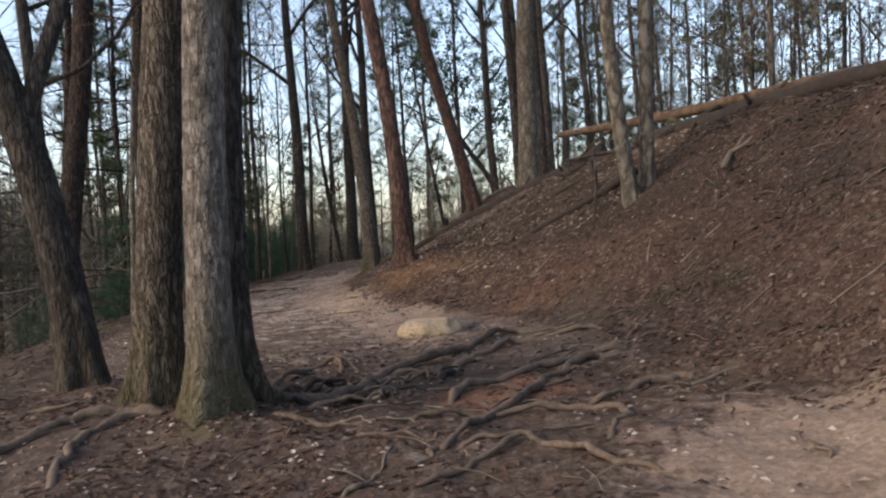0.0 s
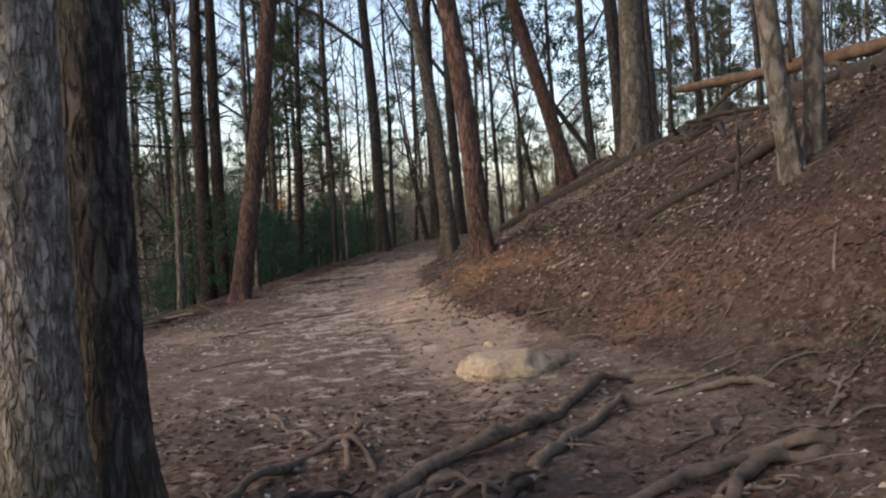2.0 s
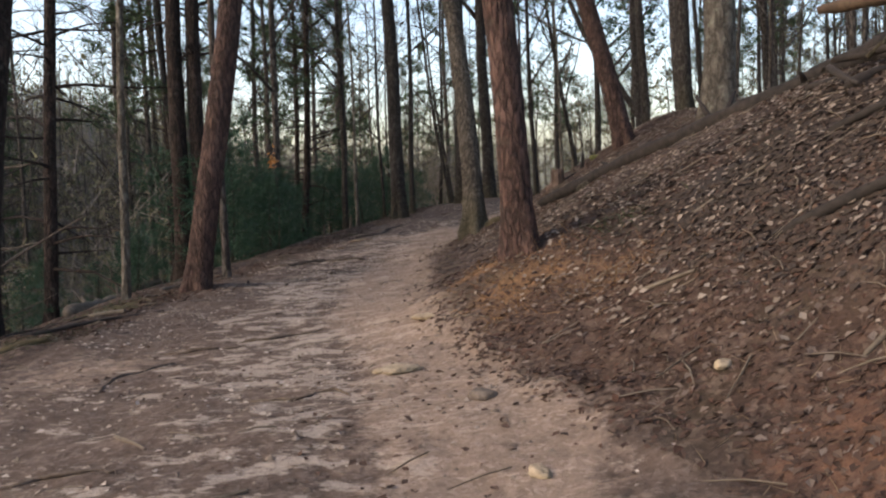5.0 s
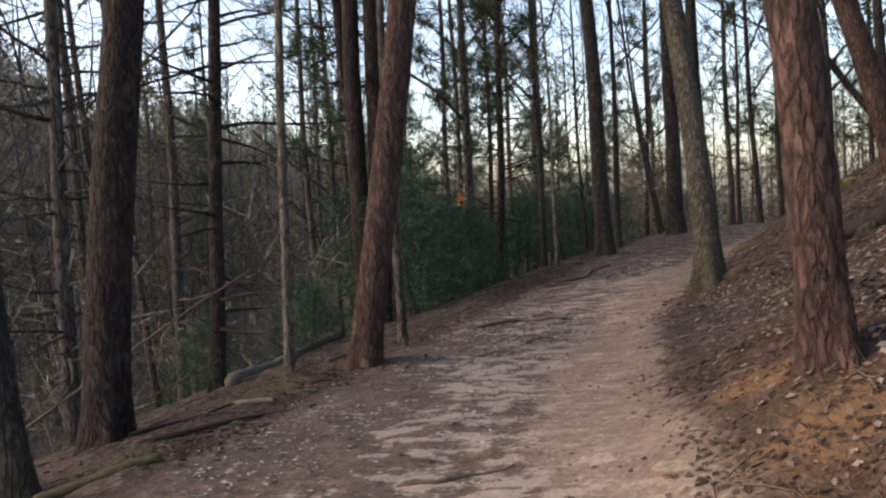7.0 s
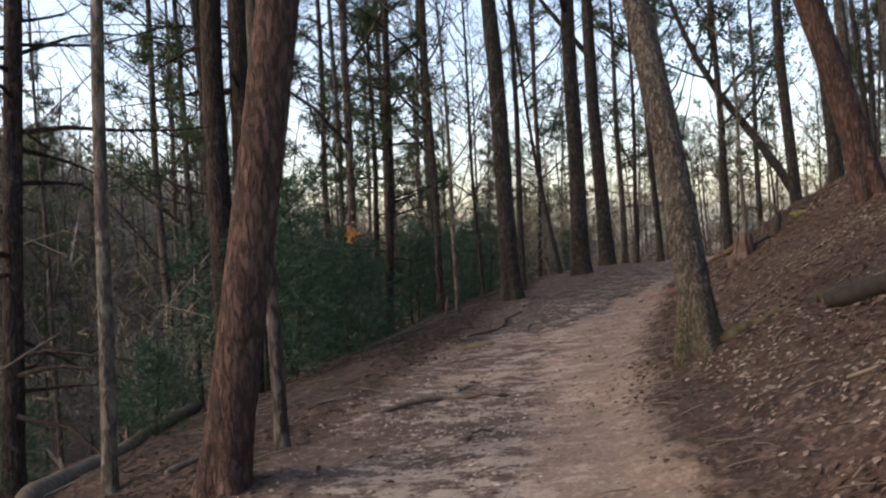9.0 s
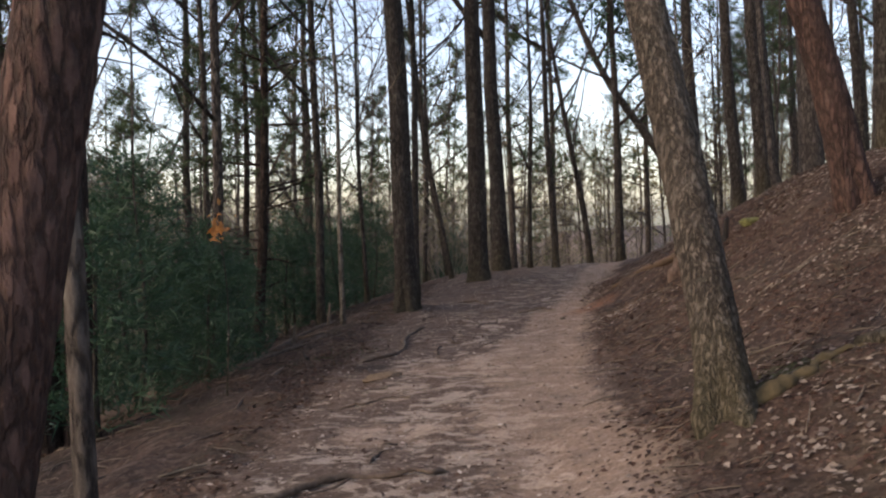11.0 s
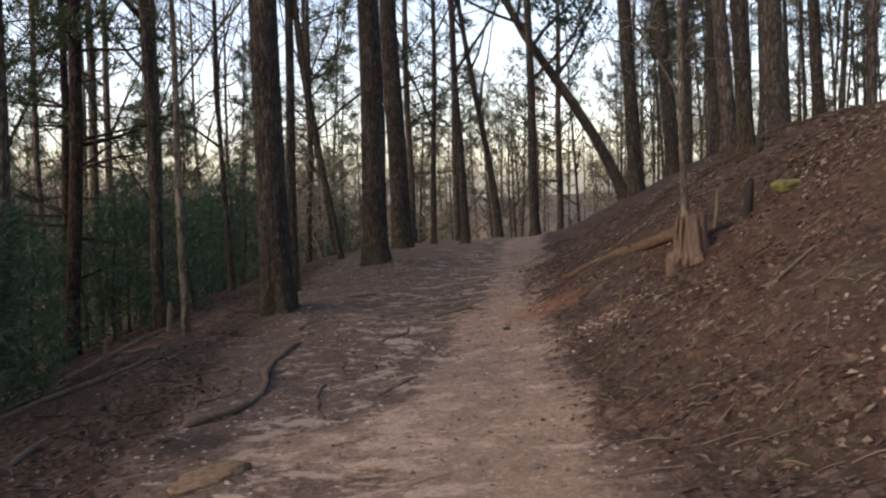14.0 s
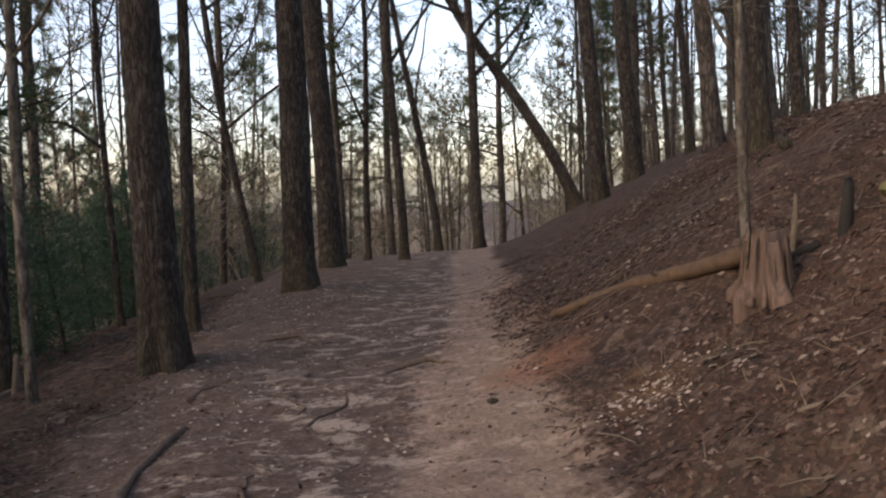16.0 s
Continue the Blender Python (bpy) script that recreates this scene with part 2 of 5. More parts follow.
def earth():
    """Forest floor: trodden soil, pale dust on the tread, red clay, pine straw and moss where they lie."""
    m, n, l, b = material("forest_floor", 0.95)

    def mask(name):
        a = n.new("ShaderNodeAttribute")
        a.attribute_name = name
        return a.outputs["Fac"]

    fine, _ = noise_at(n, l, 42, 8, rough=0.7)
    mid, _ = noise_at(n, l, 7, 8, rough=0.65)
    flat, _ = noise_at(n, l, 3.7, 10, (0.85, 1.35, 1), 0.72)
    broad, _ = noise_at(n, l, 0.9, 4)
    co = n.new("ShaderNodeTexCoord")
    stir = n.new("ShaderNodeTexNoise")
    stir.inputs["Scale"].default_value, stir.inputs["Detail"].default_value = 19, 5
    l.new(co.outputs["Object"], stir.inputs["Vector"])
    bent = n.new("ShaderNodeVectorMath")
    bent.operation = "MULTIPLY_ADD"
    l.new(stir.outputs["Color"], bent.inputs[0])
    bent.inputs[1].default_value = (0.07, 0.07, 0.07)
    l.new(co.outputs["Object"], bent.inputs[2])

    def scraps(scale):
        """Trodden scraps of leaf, each of its own tone."""
        c = n.new("ShaderNodeTexVoronoi")
        c.inputs["Scale"].default_value = scale
        l.new(bent.outputs[0], c.inputs["Vector"])
        return c.outputs["Color"]

    small, large = scraps(40), scraps(14)
    shreds = [(0.14, (0.009, 0.006, 0.005)), (0.42, (0.032, 0.020, 0.015)), (0.70, (0.080, 0.050, 0.038)), (0.90, (0.215, 0.162, 0.130))]
    scrap = blend(n, l, mid, ramp(n, l, small, shreds), ramp(n, l, large, shreds))
    duff = blend(n, l, 0.2, scrap, ramp(n, l, fine, [(0.3, (0.028, 0.019, 0.014)), (0.7, (0.076, 0.049, 0.036))]))
    tint, _ = noise_at(n, l, 0.55, 5)
    duff = blend(n, l, calc(n, l, "MULTIPLY", ramp(n, l, tint, [(0.45, (0, 0, 0)), (0.62, (1, 1, 1))]), 0.25), duff, ramp(n, l, fine, [(0.3, (0.032, 0.023, 0.018)), (0.7, (0.078, 0.057, 0.044))]))
    drift = ramp(n, l, large, [(0.15, (0.070, 0.050, 0.037)), (0.55, (0.130, 0.096, 0.072)), (0.9, (0.230, 0.180, 0.140))])
    duff = blend(n, l, mask("drift"), duff, drift)
    soil = ramp(n, l, mid, [(0.3, (0.056, 0.039, 0.030)), (0.5, (0.120, 0.083, 0.063)), (0.72, (0.225, 0.165, 0.130))])
    soil = blend(n, l, 0.3, soil, ramp(n, l, small, [(0.2, (0.040, 0.028, 0.022)), (0.6, (0.12, 0.085, 0.066)), (0.95, (0.34, 0.275, 0.23))]))
    bleached = calc(n, l, "MULTIPLY", ramp(n, l, calc(n, l, "ADD", flat, calc(n, l, "SUBTRACT", calc(n, l, "MULTIPLY", mask("pale"), 0.155), 0.12)), [(0.49, (0, 0, 0)), (0.54, (1, 1, 1))]), 0.82)
    soil = blend(n, l, bleached, soil, ramp(n, l, fine, [(0.3, (0.29, 0.232, 0.188)), (0.7, (0.54, 0.452, 0.38))]))
    dust = ramp(n, l, fine, [(0.25, (0.26, 0.182, 0.133)), (0.5, (0.41, 0.300, 0.225)), (0.8, (0.57, 0.44, 0.34))])
    dust = blend(n, l, calc(n, l, "MULTIPLY", mid, 0.4), dust, (0.27, 0.178, 0.125))
    dust = blend(n, l, 0.28, dust, ramp(n, l, small, [(0.2, (0.16, 0.108, 0.078)), (0.6, (0.40, 0.295, 0.225)), (0.95, (0.66, 0.54, 0.45))]))
    clay = ramp(n, l, fine, [(0.3, (0.060, 0.030, 0.019)), (0.75, (0.140, 0.074, 0.045))])
    clay = blend(n, l, 0.6, clay, scrap)
    # near-black ground tone for the bank band, the root ledge and small spots
    dark_ground = ramp(n, l, fine, [(0.3, (0.012, 0.010, 0.009)), (0.75, (0.045, 0.035, 0.029))])
    straw = ramp(n, l, fine, [(0.3, (0.13, 0.066, 0.032)), (0.7, (0.27, 0.155, 0.080))])
    mossy = ramp(n, l, fine, [(0.3, (0.045, 0.050, 0.018)), (0.7, (0.12, 0.115, 0.040))])

    def edge(a, width=0.28, sharp=0.16):
        """The mask broken up by the noise of the soil."""
        s = calc(n, l, "SUBTRACT", calc(n, l, "ADD", a, calc(n, l, "MULTIPLY", mid, width)), width * 0.5)
        return ramp(n, l, s, [(0.5 - sharp, (0, 0, 0)), (0.5 + sharp, (1, 1, 1))])

    col = blend(n, l, edge(mask("clay"), 0.7, 0.3), duff, clay)
    olive, _ = noise_at(n, l, 1.25, 6)
    col = blend(n, l, calc(n, l, "MULTIPLY", ramp(n, l, olive, [(0.5, (0, 0, 0)), (0.62, (1, 1, 1))]), 0.35), col, ramp(n, l, fine, [(0.3, (0.032, 0.030, 0.017)), (0.7, (0.082, 0.066, 0.038))]))
    col = blend(n, l, edge(mask("trail"), 0.6, 0.25), col, soil)
    col = blend(n, l, calc(n, l, "MULTIPLY", ramp(n, l, broad, [(0.4, (0, 0, 0)), (0.7, (1, 1, 1))]), 0.2), col, (0.085, 0.055, 0.042))
    worn = ramp(n, l, flat, [(0.36, (0.62, 0.62, 0.62)), (0.50, (1, 1, 1))])
    col = blend(n, l, calc(n, l, "MULTIPLY", edge(mask("dust"), 1.0, 0.28), worn), col, dust)
    red = ramp(n, l, fine, [(0.3, (0.17, 0.075, 0.042)), (0.75, (0.33, 0.165, 0.098))])
    col = blend(n, l, edge(mask("red"), 0.8, 0.3), col, red)
    col = blend(n, l, edge(mask("straw"), 0.7, 0.25), col, straw)
    col = blend(n, l, edge(mask("moss"), 0.7, 0.25), col, mossy)
    col = blend(n, l, edge(mask("dark_ground"), 0.8, 0.25), col, dark_ground)
    l.new(col, b.inputs["Base Color"])
    bump(n, l, b, calc(n, l, "ADD", calc(n, l, "MULTIPLY", mid, 0.6), calc(n, l, "MULTIPLY", small, 0.3)), 1.0, 0.05)
    return m


FLOOR = earth()

# ---- lie of the land ----
KY = [-400, -30, -6, 0, 4, 8, 12, 16, 20, 24, 28, 32, 36, 42, 50, 70, 400]
TOE = [3, 3, 2.4, 2.1, 2.1, 1.05, -0.85, -1.75, -1.65, -1.45, -1.1, -0.35, 0.45, 1.75, 3.9, 9, 60]
BENCH = [-8, -2.4, -0.5, 0.04, 0.44, 0.5, 0.44, 0.4, 0.42, 0.42, 0.46, 0.54, 0.55, 0.33, -0.4, -2.5, -10]
GRADE = [0.4, 0.4, 0.45, 0.6, 0.8, 0.76, 0.6, 0.54, 0.52, 0.72, 0.62, 0.55, 0.5, 0.48, 0.45, 0.4, 0.3]
EDGE = [-3, -3, -3, -3.2, -3.4, -4.0, -4.9, -5.1, -5.2, -5.2, -5.1, -4.9, -4.4, -3.2, -0.8, 4, 40]


def along(y, values):
    """Smooth curve through the knots along the trail."""
    y = np.asarray(y, float)
    k, v = np.array(KY, float), np.array(values, float)
    slope = np.gradient(v, k)
    i = np.clip(np.searchsorted(k, y) - 1, 0, len(k) - 2)
    d = k[i + 1] - k[i]
    u = np.clip((y - k[i]) / d, 0, 1)
    return ((2 * u**3 - 3 * u**2 + 1) * v[i] + (u**3 - 2 * u**2 + u) * d * slope[i]
            + (3 * u**2 - 2 * u**3) * v[i + 1] + (u**3 - u**2) * d * slope[i + 1])


def softplus(v, w):
    return w * np.logaddexp(0, v / w)


def ground_height(x, y):
    """Bench trail cut into a hillside: bank to the right, valley and far hill to the left."""
    x, y = np.asarray(x, float), np.asarray(y, float)
    bank = along(y, GRADE) * softplus(x - along(y, TOE), 0.32)
    crest = 2.22 + 0.07 * softplus(x - 3.0, 1.0)
    bank = -0.25 * np.logaddexp(-bank / 0.25, -crest / 0.25)
    bank = bank * (1 - 0.85 * np.clip((y - 46) / 30, 0, 1))
    below = along(y, EDGE) - x
    fall = np.interp(y, [12, 15, 22, 25], [0.30, 0.23, 0.23, 0.30])
    drop = fall * softplus(below, 0.4) + (0.52 - fall) * softplus(below - 4.0, 1.5)
    drop = -2.0 * np.logaddexp(-drop / 2.0, -7.5 / 2.0)
    hill = -3.0 * np.logaddexp(-(0.5 * softplus(-25.0 - x, 5.0)) / 3.0, -19.0 / 3.0)
    return along(y, BENCH) - 0.02 * softplus(along(y, TOE) - x, 0.3) + bank - drop + hill


PATH_Y = [-30, 0, 4, 8, 9.6, 11.3, 13, 15.2, 17.5, 20.6, 23, 24.2, 26.3, 28, 30.5, 34, 38, 44, 50, 70]
PATH_X = [0.5, 0.4, 0.3, -0.3, -0.6, -1.1, -1.65, -2.1, -2.35, -2.52, -2.38, -2.2, -1.8, -1.42, -0.95, -0.45, 0.2, 1.4, 3.0, 8]
rng = np.random.default_rng(4)
LATTICE = rng.random((64, 64, 64))


def vnoise(p):
    """Value noise in -1..1 at an array of points."""
    p = np.asarray(p, float)
    i = np.floor(p).astype(int)
    f = p - i
    f = f * f * (3 - 2 * f)
    i0, i1 = i % 64, (i + 1) % 64
    out = 0
    for a in (0, 1):
        for b in (0, 1):
            for c in (0, 1):
                w = (f[:, 0] if a else 1 - f[:, 0]) * (f[:, 1] if b else 1 - f[:, 1]) * (f[:, 2] if c else 1 - f[:, 2])
                out = out + w * LATTICE[(i1 if a else i0)[:, 0], (i1 if b else i0)[:, 1], (i1 if c else i0)[:, 2]]
    return 2 * out - 1


def hump(x, y, cx, cy, size):
    return np.exp(-((x - cx) ** 2 + (y - cy) ** 2) / (2 * size * size))


def trail_mask(x, y):
    left = (x - along(y, EDGE) - 0.35) / 0.5
    right = (along(y, TOE) - 0.05 - x) / 0.35
    return np.clip(left, 0, 1) * np.clip(right, 0, 1) * np.interp(y, [5.5, 8.5], [0.4, 1.0])


def land(x, y):
    """Ground height with mounds, hollows and small unevenness."""
    x, y = np.asarray(x, float).ravel(), np.asarray(y, float).ravel()
    z = ground_height(x, y)
    z = z + 0.22 * hump(x, y, -0.45, 12.9, 0.6) + 0.16 * hump(x, y, -1.25, 18.3, 0.55) + 0.22 * hump(x, y, -0.1, 26.2, 0.9)
    z = z - 0.05 * hump(x, y, -0.3, 24.7, 0.6) + 0.10 * hump(x, y, -4.38, 27.6, 0.5) + 0.12 * hump(x, y, -3.3, 32.1, 0.6) + 0.1 * hump(x, y, -2.8, 35.7, 0.6) + 0.10 * hump(x, y, -1.5, 5.0, 0.75) - 0.12 * hump(x, y, -0.75, 5.55, 0.32)
    q = np.stack([x, y, np.zeros_like(x)], 1)
    rough = 1 - 0.55 * trail_mask(x, y)
    near = np.clip((60 - np.hypot(x, y - 15)) / 40, 0, 1)
    z = z + near * (0.035 * vnoise(q * 1.1 + 3) + rough * 0.036 * vnoise(q * 3.1 + 9) + rough * 0.020 * vnoise(q * 8.3 + 1) + 0.006 * vnoise(q * 17.0))
    return z


def land_at(x, y):
    return float(land([x], [y])[0])


def stretch(lo, hi, step, far, count):
    """Even spacing between lo and hi, widening steps out to the horizon on both sides."""
    inner = np.arange(lo, hi + step / 2, step)
    ratio = (far / step) ** (1.0 / count)
    out = np.cumsum(step * ratio ** np.arange(1, count + 1))
    return np.concatenate([lo - out[::-1], inner, hi + out])


def mesh_from(name, verts, faces, mats, smooth=True):
    me = bpy.data.meshes.new(name)
    me.from_pydata(np.asarray(verts).tolist(), [], faces if isinstance(faces, list) else np.asarray(faces).tolist())
    for m in (mats if isinstance(mats, (list, tuple)) else [mats]):
        me.materials.append(m)
    me.polygons.foreach_set("use_smooth", [smooth] * len(me.polygons))
    me.update()
    return me


def part(name, data, mat, parent, label="", smooth=True):
    """Links verts and faces as one mesh object under a thing or a part."""
    ob = new(name, mesh_from(name, data[0], data[1], mat, smooth))
    ob.parent = parent
    if label:
        ob["label"] = label
    if name in ("twig_mass", "crown", "foliage"):
        ob["kind"] = "stuff"
    return ob


def thing(name, label, category, at=(0, 0, 0), group="", kind=""):
    ob = new(name)
    ob.empty_display_size = 0.2
    ob.matrix_basis = pose(*at)
    return tagged(ob, label, category, group, kind)


gx = stretch(-7.2, 4.6, 0.06, 75.0, 56)
gy = stretch(-0.5, 32.0, 0.068, 75.0, 56)
GX, GY = np.meshgrid(gx, gy)
fx, fy = GX.ravel(), GY.ravel()
fz = land(fx, fy)
nx, ny = len(gx), len(gy)
idx = np.arange(nx * ny).reshape(ny, nx)
quads = np.stack([idx[:-1, :-1], idx[:-1, 1:], idx[1:, 1:], idx[1:, :-1]], -1).reshape(-1, 4)
ground_mesh = mesh_from("ground", np.stack([fx, fy, fz], 1), quads, FLOOR)
core = np.interp(fy, PATH_Y, PATH_X) + 0.13 * vnoise(np.stack([fx * 0.6, fy * 1.1, fx * 0 + 8], 1))
wide = np.interp(fy, [0, 8, 10, 13, 17, 20, 23, 25, 28, 31, 36], [0.3, 0.35, 0.5, 0.46, 0.5, 0.46, 0.5, 0.46, 0.42, 0.42, 0.4])
bankside = np.clip((fx - along(fy, TOE) - 0.1) / 0.4, 0, 1)
wander = vnoise(np.stack([fx * 0.8, fy * 0.8, fx * 0 + 5], 1))
masks = {
    "trail": trail_mask(fx, fy),
    "dust": np.clip(np.exp(-((fx - core) / wide) ** 2) * np.interp(fy, [2, 7, 9, 40], [0.05, 0.2, 0.95, 1.0]) + 1.0 * hump(fx, fy, 1.75, 3.5, 0.62)
                    + 0.45 * hump(fx, fy, -3.6, 11.6, 0.5) + 0.55 * hump(fx, fy, -3.5, 22.2, 0.45) + 0.75 * hump(fx, fy, -3.7, 19.5, 0.3), 0, 1),
    "clay": np.clip(bankside * np.clip((50 - fy) / 10, 0, 1) * np.clip((9 - fx) / 3, 0, 1) * (0.22 + 0.34 * wander + 0.2 * np.clip((fy - 20) / 3, 0, 1)) + 0.5 * hump(fx, fy, -0.5, 12.2, 0.9) + 0.55 * hump(fx, fy, -1.5, 26.0, 0.45)
                    + np.exp(-((fx - along(fy, TOE) - 0.6) / 0.5) ** 2) * np.interp(fy, [6, 8, 13, 15], [0, 0.6, 0.6, 0]) + 0.5 * hump(fx, fy, 0.55, 5.4, 0.35) + 0.4 * hump(fx, fy, 0.7, 10.5, 0.8), 0, 1),
    "straw": np.clip(0.95 * hump(fx, fy, -0.85, 13.15, 0.22) + 0.5 * hump(fx, fy, -0.78, 12.15, 0.2) + 0.6 * hump(fx, fy, -0.4, 12.3, 0.24) + 0.5 * hump(fx, fy, 0.1, 11.7, 0.3)
                     + 0.55 * hump(fx, fy, -1.2, 24.6, 0.3), 0, 1),
    "red": np.clip(0.7 * hump(fx, fy, -1.55, 25.8, 0.3) + 0.75 * hump(fx, fy, 0.5, 5.35, 0.26) + 0.7 * hump(fx, fy, 0.15, 5.0, 0.2) 
                   + 0.4 * hump(fx, fy, 0.9, 8.9, 0.5) + 0.3 * hump(fx, fy, 2.3, 8.4, 0.5), 0, 1),
    "pale": np.clip(np.exp(-((fx - core + 0.85) / np.interp(fy, [18, 24], [1.0, 1.25])) ** 2) * np.interp(fy, [5, 8, 11, 20, 24, 28, 34], [0.1, 0.5, 0.85, 0.85, 0.6, 0.65, 0.5]) + 0.35 * hump(fx, fy, -3.5, 11.5, 0.5), 0, 1),
    "drift": 0.85 * np.clip((along(fy, EDGE) - 2.5 - fx) / 3.0, 0, 1),
    # near-black: bank band puts tree shade into the colour; other spots simply darker
    "dark_ground": np.clip(np.clip((fx - along(fy, TOE) - 0.9) / 0.6, 0, 1) * np.interp(fy, [4, 6, 12.5, 15], [0, 0.72, 0.72, 0]) * np.clip(0.75 + 0.9 * vnoise(np.stack([fx * 1.3, fy * 1.3, fx * 0 + 15], 1)), 0, 1.2) + hump(fx, fy, -0.85, 5.2, 0.34) + 0.95 * hump(fx, fy, -0.35, 5.25, 0.34) + 0.6 * hump(fx, fy, 0.1, 5.9, 0.3) + 0.8 * hump(fx, fy, -4.25, 22.5, 0.2)
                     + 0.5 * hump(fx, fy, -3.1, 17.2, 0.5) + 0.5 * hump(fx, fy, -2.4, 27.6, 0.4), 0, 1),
    "moss": np.clip(0.75 * hump(fx, fy, -1.05, 18.7, 0.3) + 0.6 * hump(fx, fy, -4.9, 12.9, 0.4) + 0.6 * hump(fx, fy, -1.3, 4.6, 0.22)
                    + 0.5 * hump(fx, fy, -5.3, 15.2, 0.6), 0, 1),
}
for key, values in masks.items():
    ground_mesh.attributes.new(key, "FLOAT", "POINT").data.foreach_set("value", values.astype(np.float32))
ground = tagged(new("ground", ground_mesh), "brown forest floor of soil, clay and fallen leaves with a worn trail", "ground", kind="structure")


# ---- shapes ----
def joined(items):
    """Several (verts, faces) as one; faces are arrays of equal width or lists."""
    verts, faces, base = [], [], 0
    for v, f in items:
        verts.append(np.asarray(v, float))
        faces.extend([[i + base for i in face] for face in (f.tolist() if hasattr(f, "tolist") else f)])
        base += len(v)
    return np.concatenate(verts), faces


def tube(points, radii, sides=8, shape=None, cap=True, phase=0.0):
    """A tube along points; shape(angle, point, i) scales the radius."""
    pts = np.asarray(points, float)
    tan = np.gradient(pts, axis=0)
    tan /= np.linalg.norm(tan, axis=1)[:, None] + 1e-9
    side = np.cross(tan, (0.12, 0.97, 0.2) if abs(tan[0][2]) > 0.6 else (0.05, 0.1, 1.0))
    side /= np.linalg.norm(side, axis=1)[:, None] + 1e-9
    up = np.cross(side, tan)
    ang = np.linspace(0, 2 * np.pi, sides, endpoint=False) + phase
    c, s = np.cos(ang), np.sin(ang)
    rad = np.asarray(radii, float)[:, None] * np.ones((1, sides))
    out = side[:, None, :] * c[None, :, None] + up[:, None, :] * s[None, :, None]
    if shape is not None:
        rad = rad * shape(np.broadcast_to(ang, rad.shape), pts[:, None, :] + out * rad[:, :, None])
    verts = (pts[:, None, :] + out * rad[:, :, None]).reshape(-1, 3)
    k = len(pts)
    i = np.arange(k * sides).reshape(k, sides)
    f = np.stack([i[:-1], np.roll(i[:-1], -1, 1), np.roll(i[1:], -1, 1), i[1:]], -1).reshape(-1, 4).tolist()
    if cap:
        f.append(i[0][::-1].tolist())
        f.append(i[-1].tolist())
    return verts, f


def smooth_line(points, count):
    """Catmull-Rom through control points."""
    p = np.asarray(points, float)
    p = np.concatenate([[2 * p[0] - p[1]], p, [2 * p[-1] - p[-2]]])
    t = np.linspace(0, len(p) - 3 - 1e-6, count)
    i = t.astype(int)
    u = (t - i)[:, None]
    a, b, c, d = p[i], p[i + 1], p[i + 2], p[i + 3]
    return 0.5 * (2 * b + (c - a) * u + (2 * a - 5 * b + 4 * c - d) * u**2 + (3 * b - a - 3 * c + d) * u**3)


def blades(origins, directions, length, width, r):
    """Thin triangles from origins along directions."""
    n = len(origins)
    side = np.cross(directions, r.normal(size=(n, 3)))
    side /= np.linalg.norm(side, axis=1)[:, None] + 1e-9
    ln = length * r.uniform(0.6, 1.25, (n, 1))
    v = np.stack([origins - side * width / 2, origins + side * width / 2, origins + directions * ln], 1).reshape(-1, 3)
    return v, np.arange(3 * n).reshape(n, 3)


def leaves(origins, directions, size, r, curl=0.25):
    """Folded pointed leaves: four corners, bent along the midrib."""
    n = len(origins)
    d = directions / (np.linalg.norm(directions, axis=1)[:, None] + 1e-9)
    side = np.cross(d, r.normal(size=(n, 3)))
    side /= np.linalg.norm(side, axis=1)[:, None] + 1e-9
    nor = np.cross(side, d)
    s = size * r.uniform(0.55, 1.3, (n, 1))
    mid = origins + d * s * 0.5
    v = np.stack([origins, mid + side * s * 0.3 + nor * s * curl * 0.5, origins + d * s, mid - side * s * 0.3 + nor * s * curl * 0.5], 1).reshape(-1, 3)
    i = np.arange(4 * n).reshape(n, 4)
    return v, np.concatenate([i[:, [0, 1, 2]], i[:, [0, 2, 3]]])


# ---- trees ----
def centre(z, lean, bow, knee=4.0):
    """Sideways shift of a trunk's heart at height z above its foot."""
    z = np.asarray(z, float)
    zz = np.minimum(z, knee)
    d = np.asarray(lean)[None, :] * zz[:, None] + np.asarray(bow)[None, :] * (zz**2)[:, None]
    slope = np.asarray(lean) + 2 * knee * np.asarray(bow)
    over = np.maximum(z - knee, 0)
    return d + slope[None, :] * (5.0 * (1 - np.exp(-over / 5.0)))[:, None]


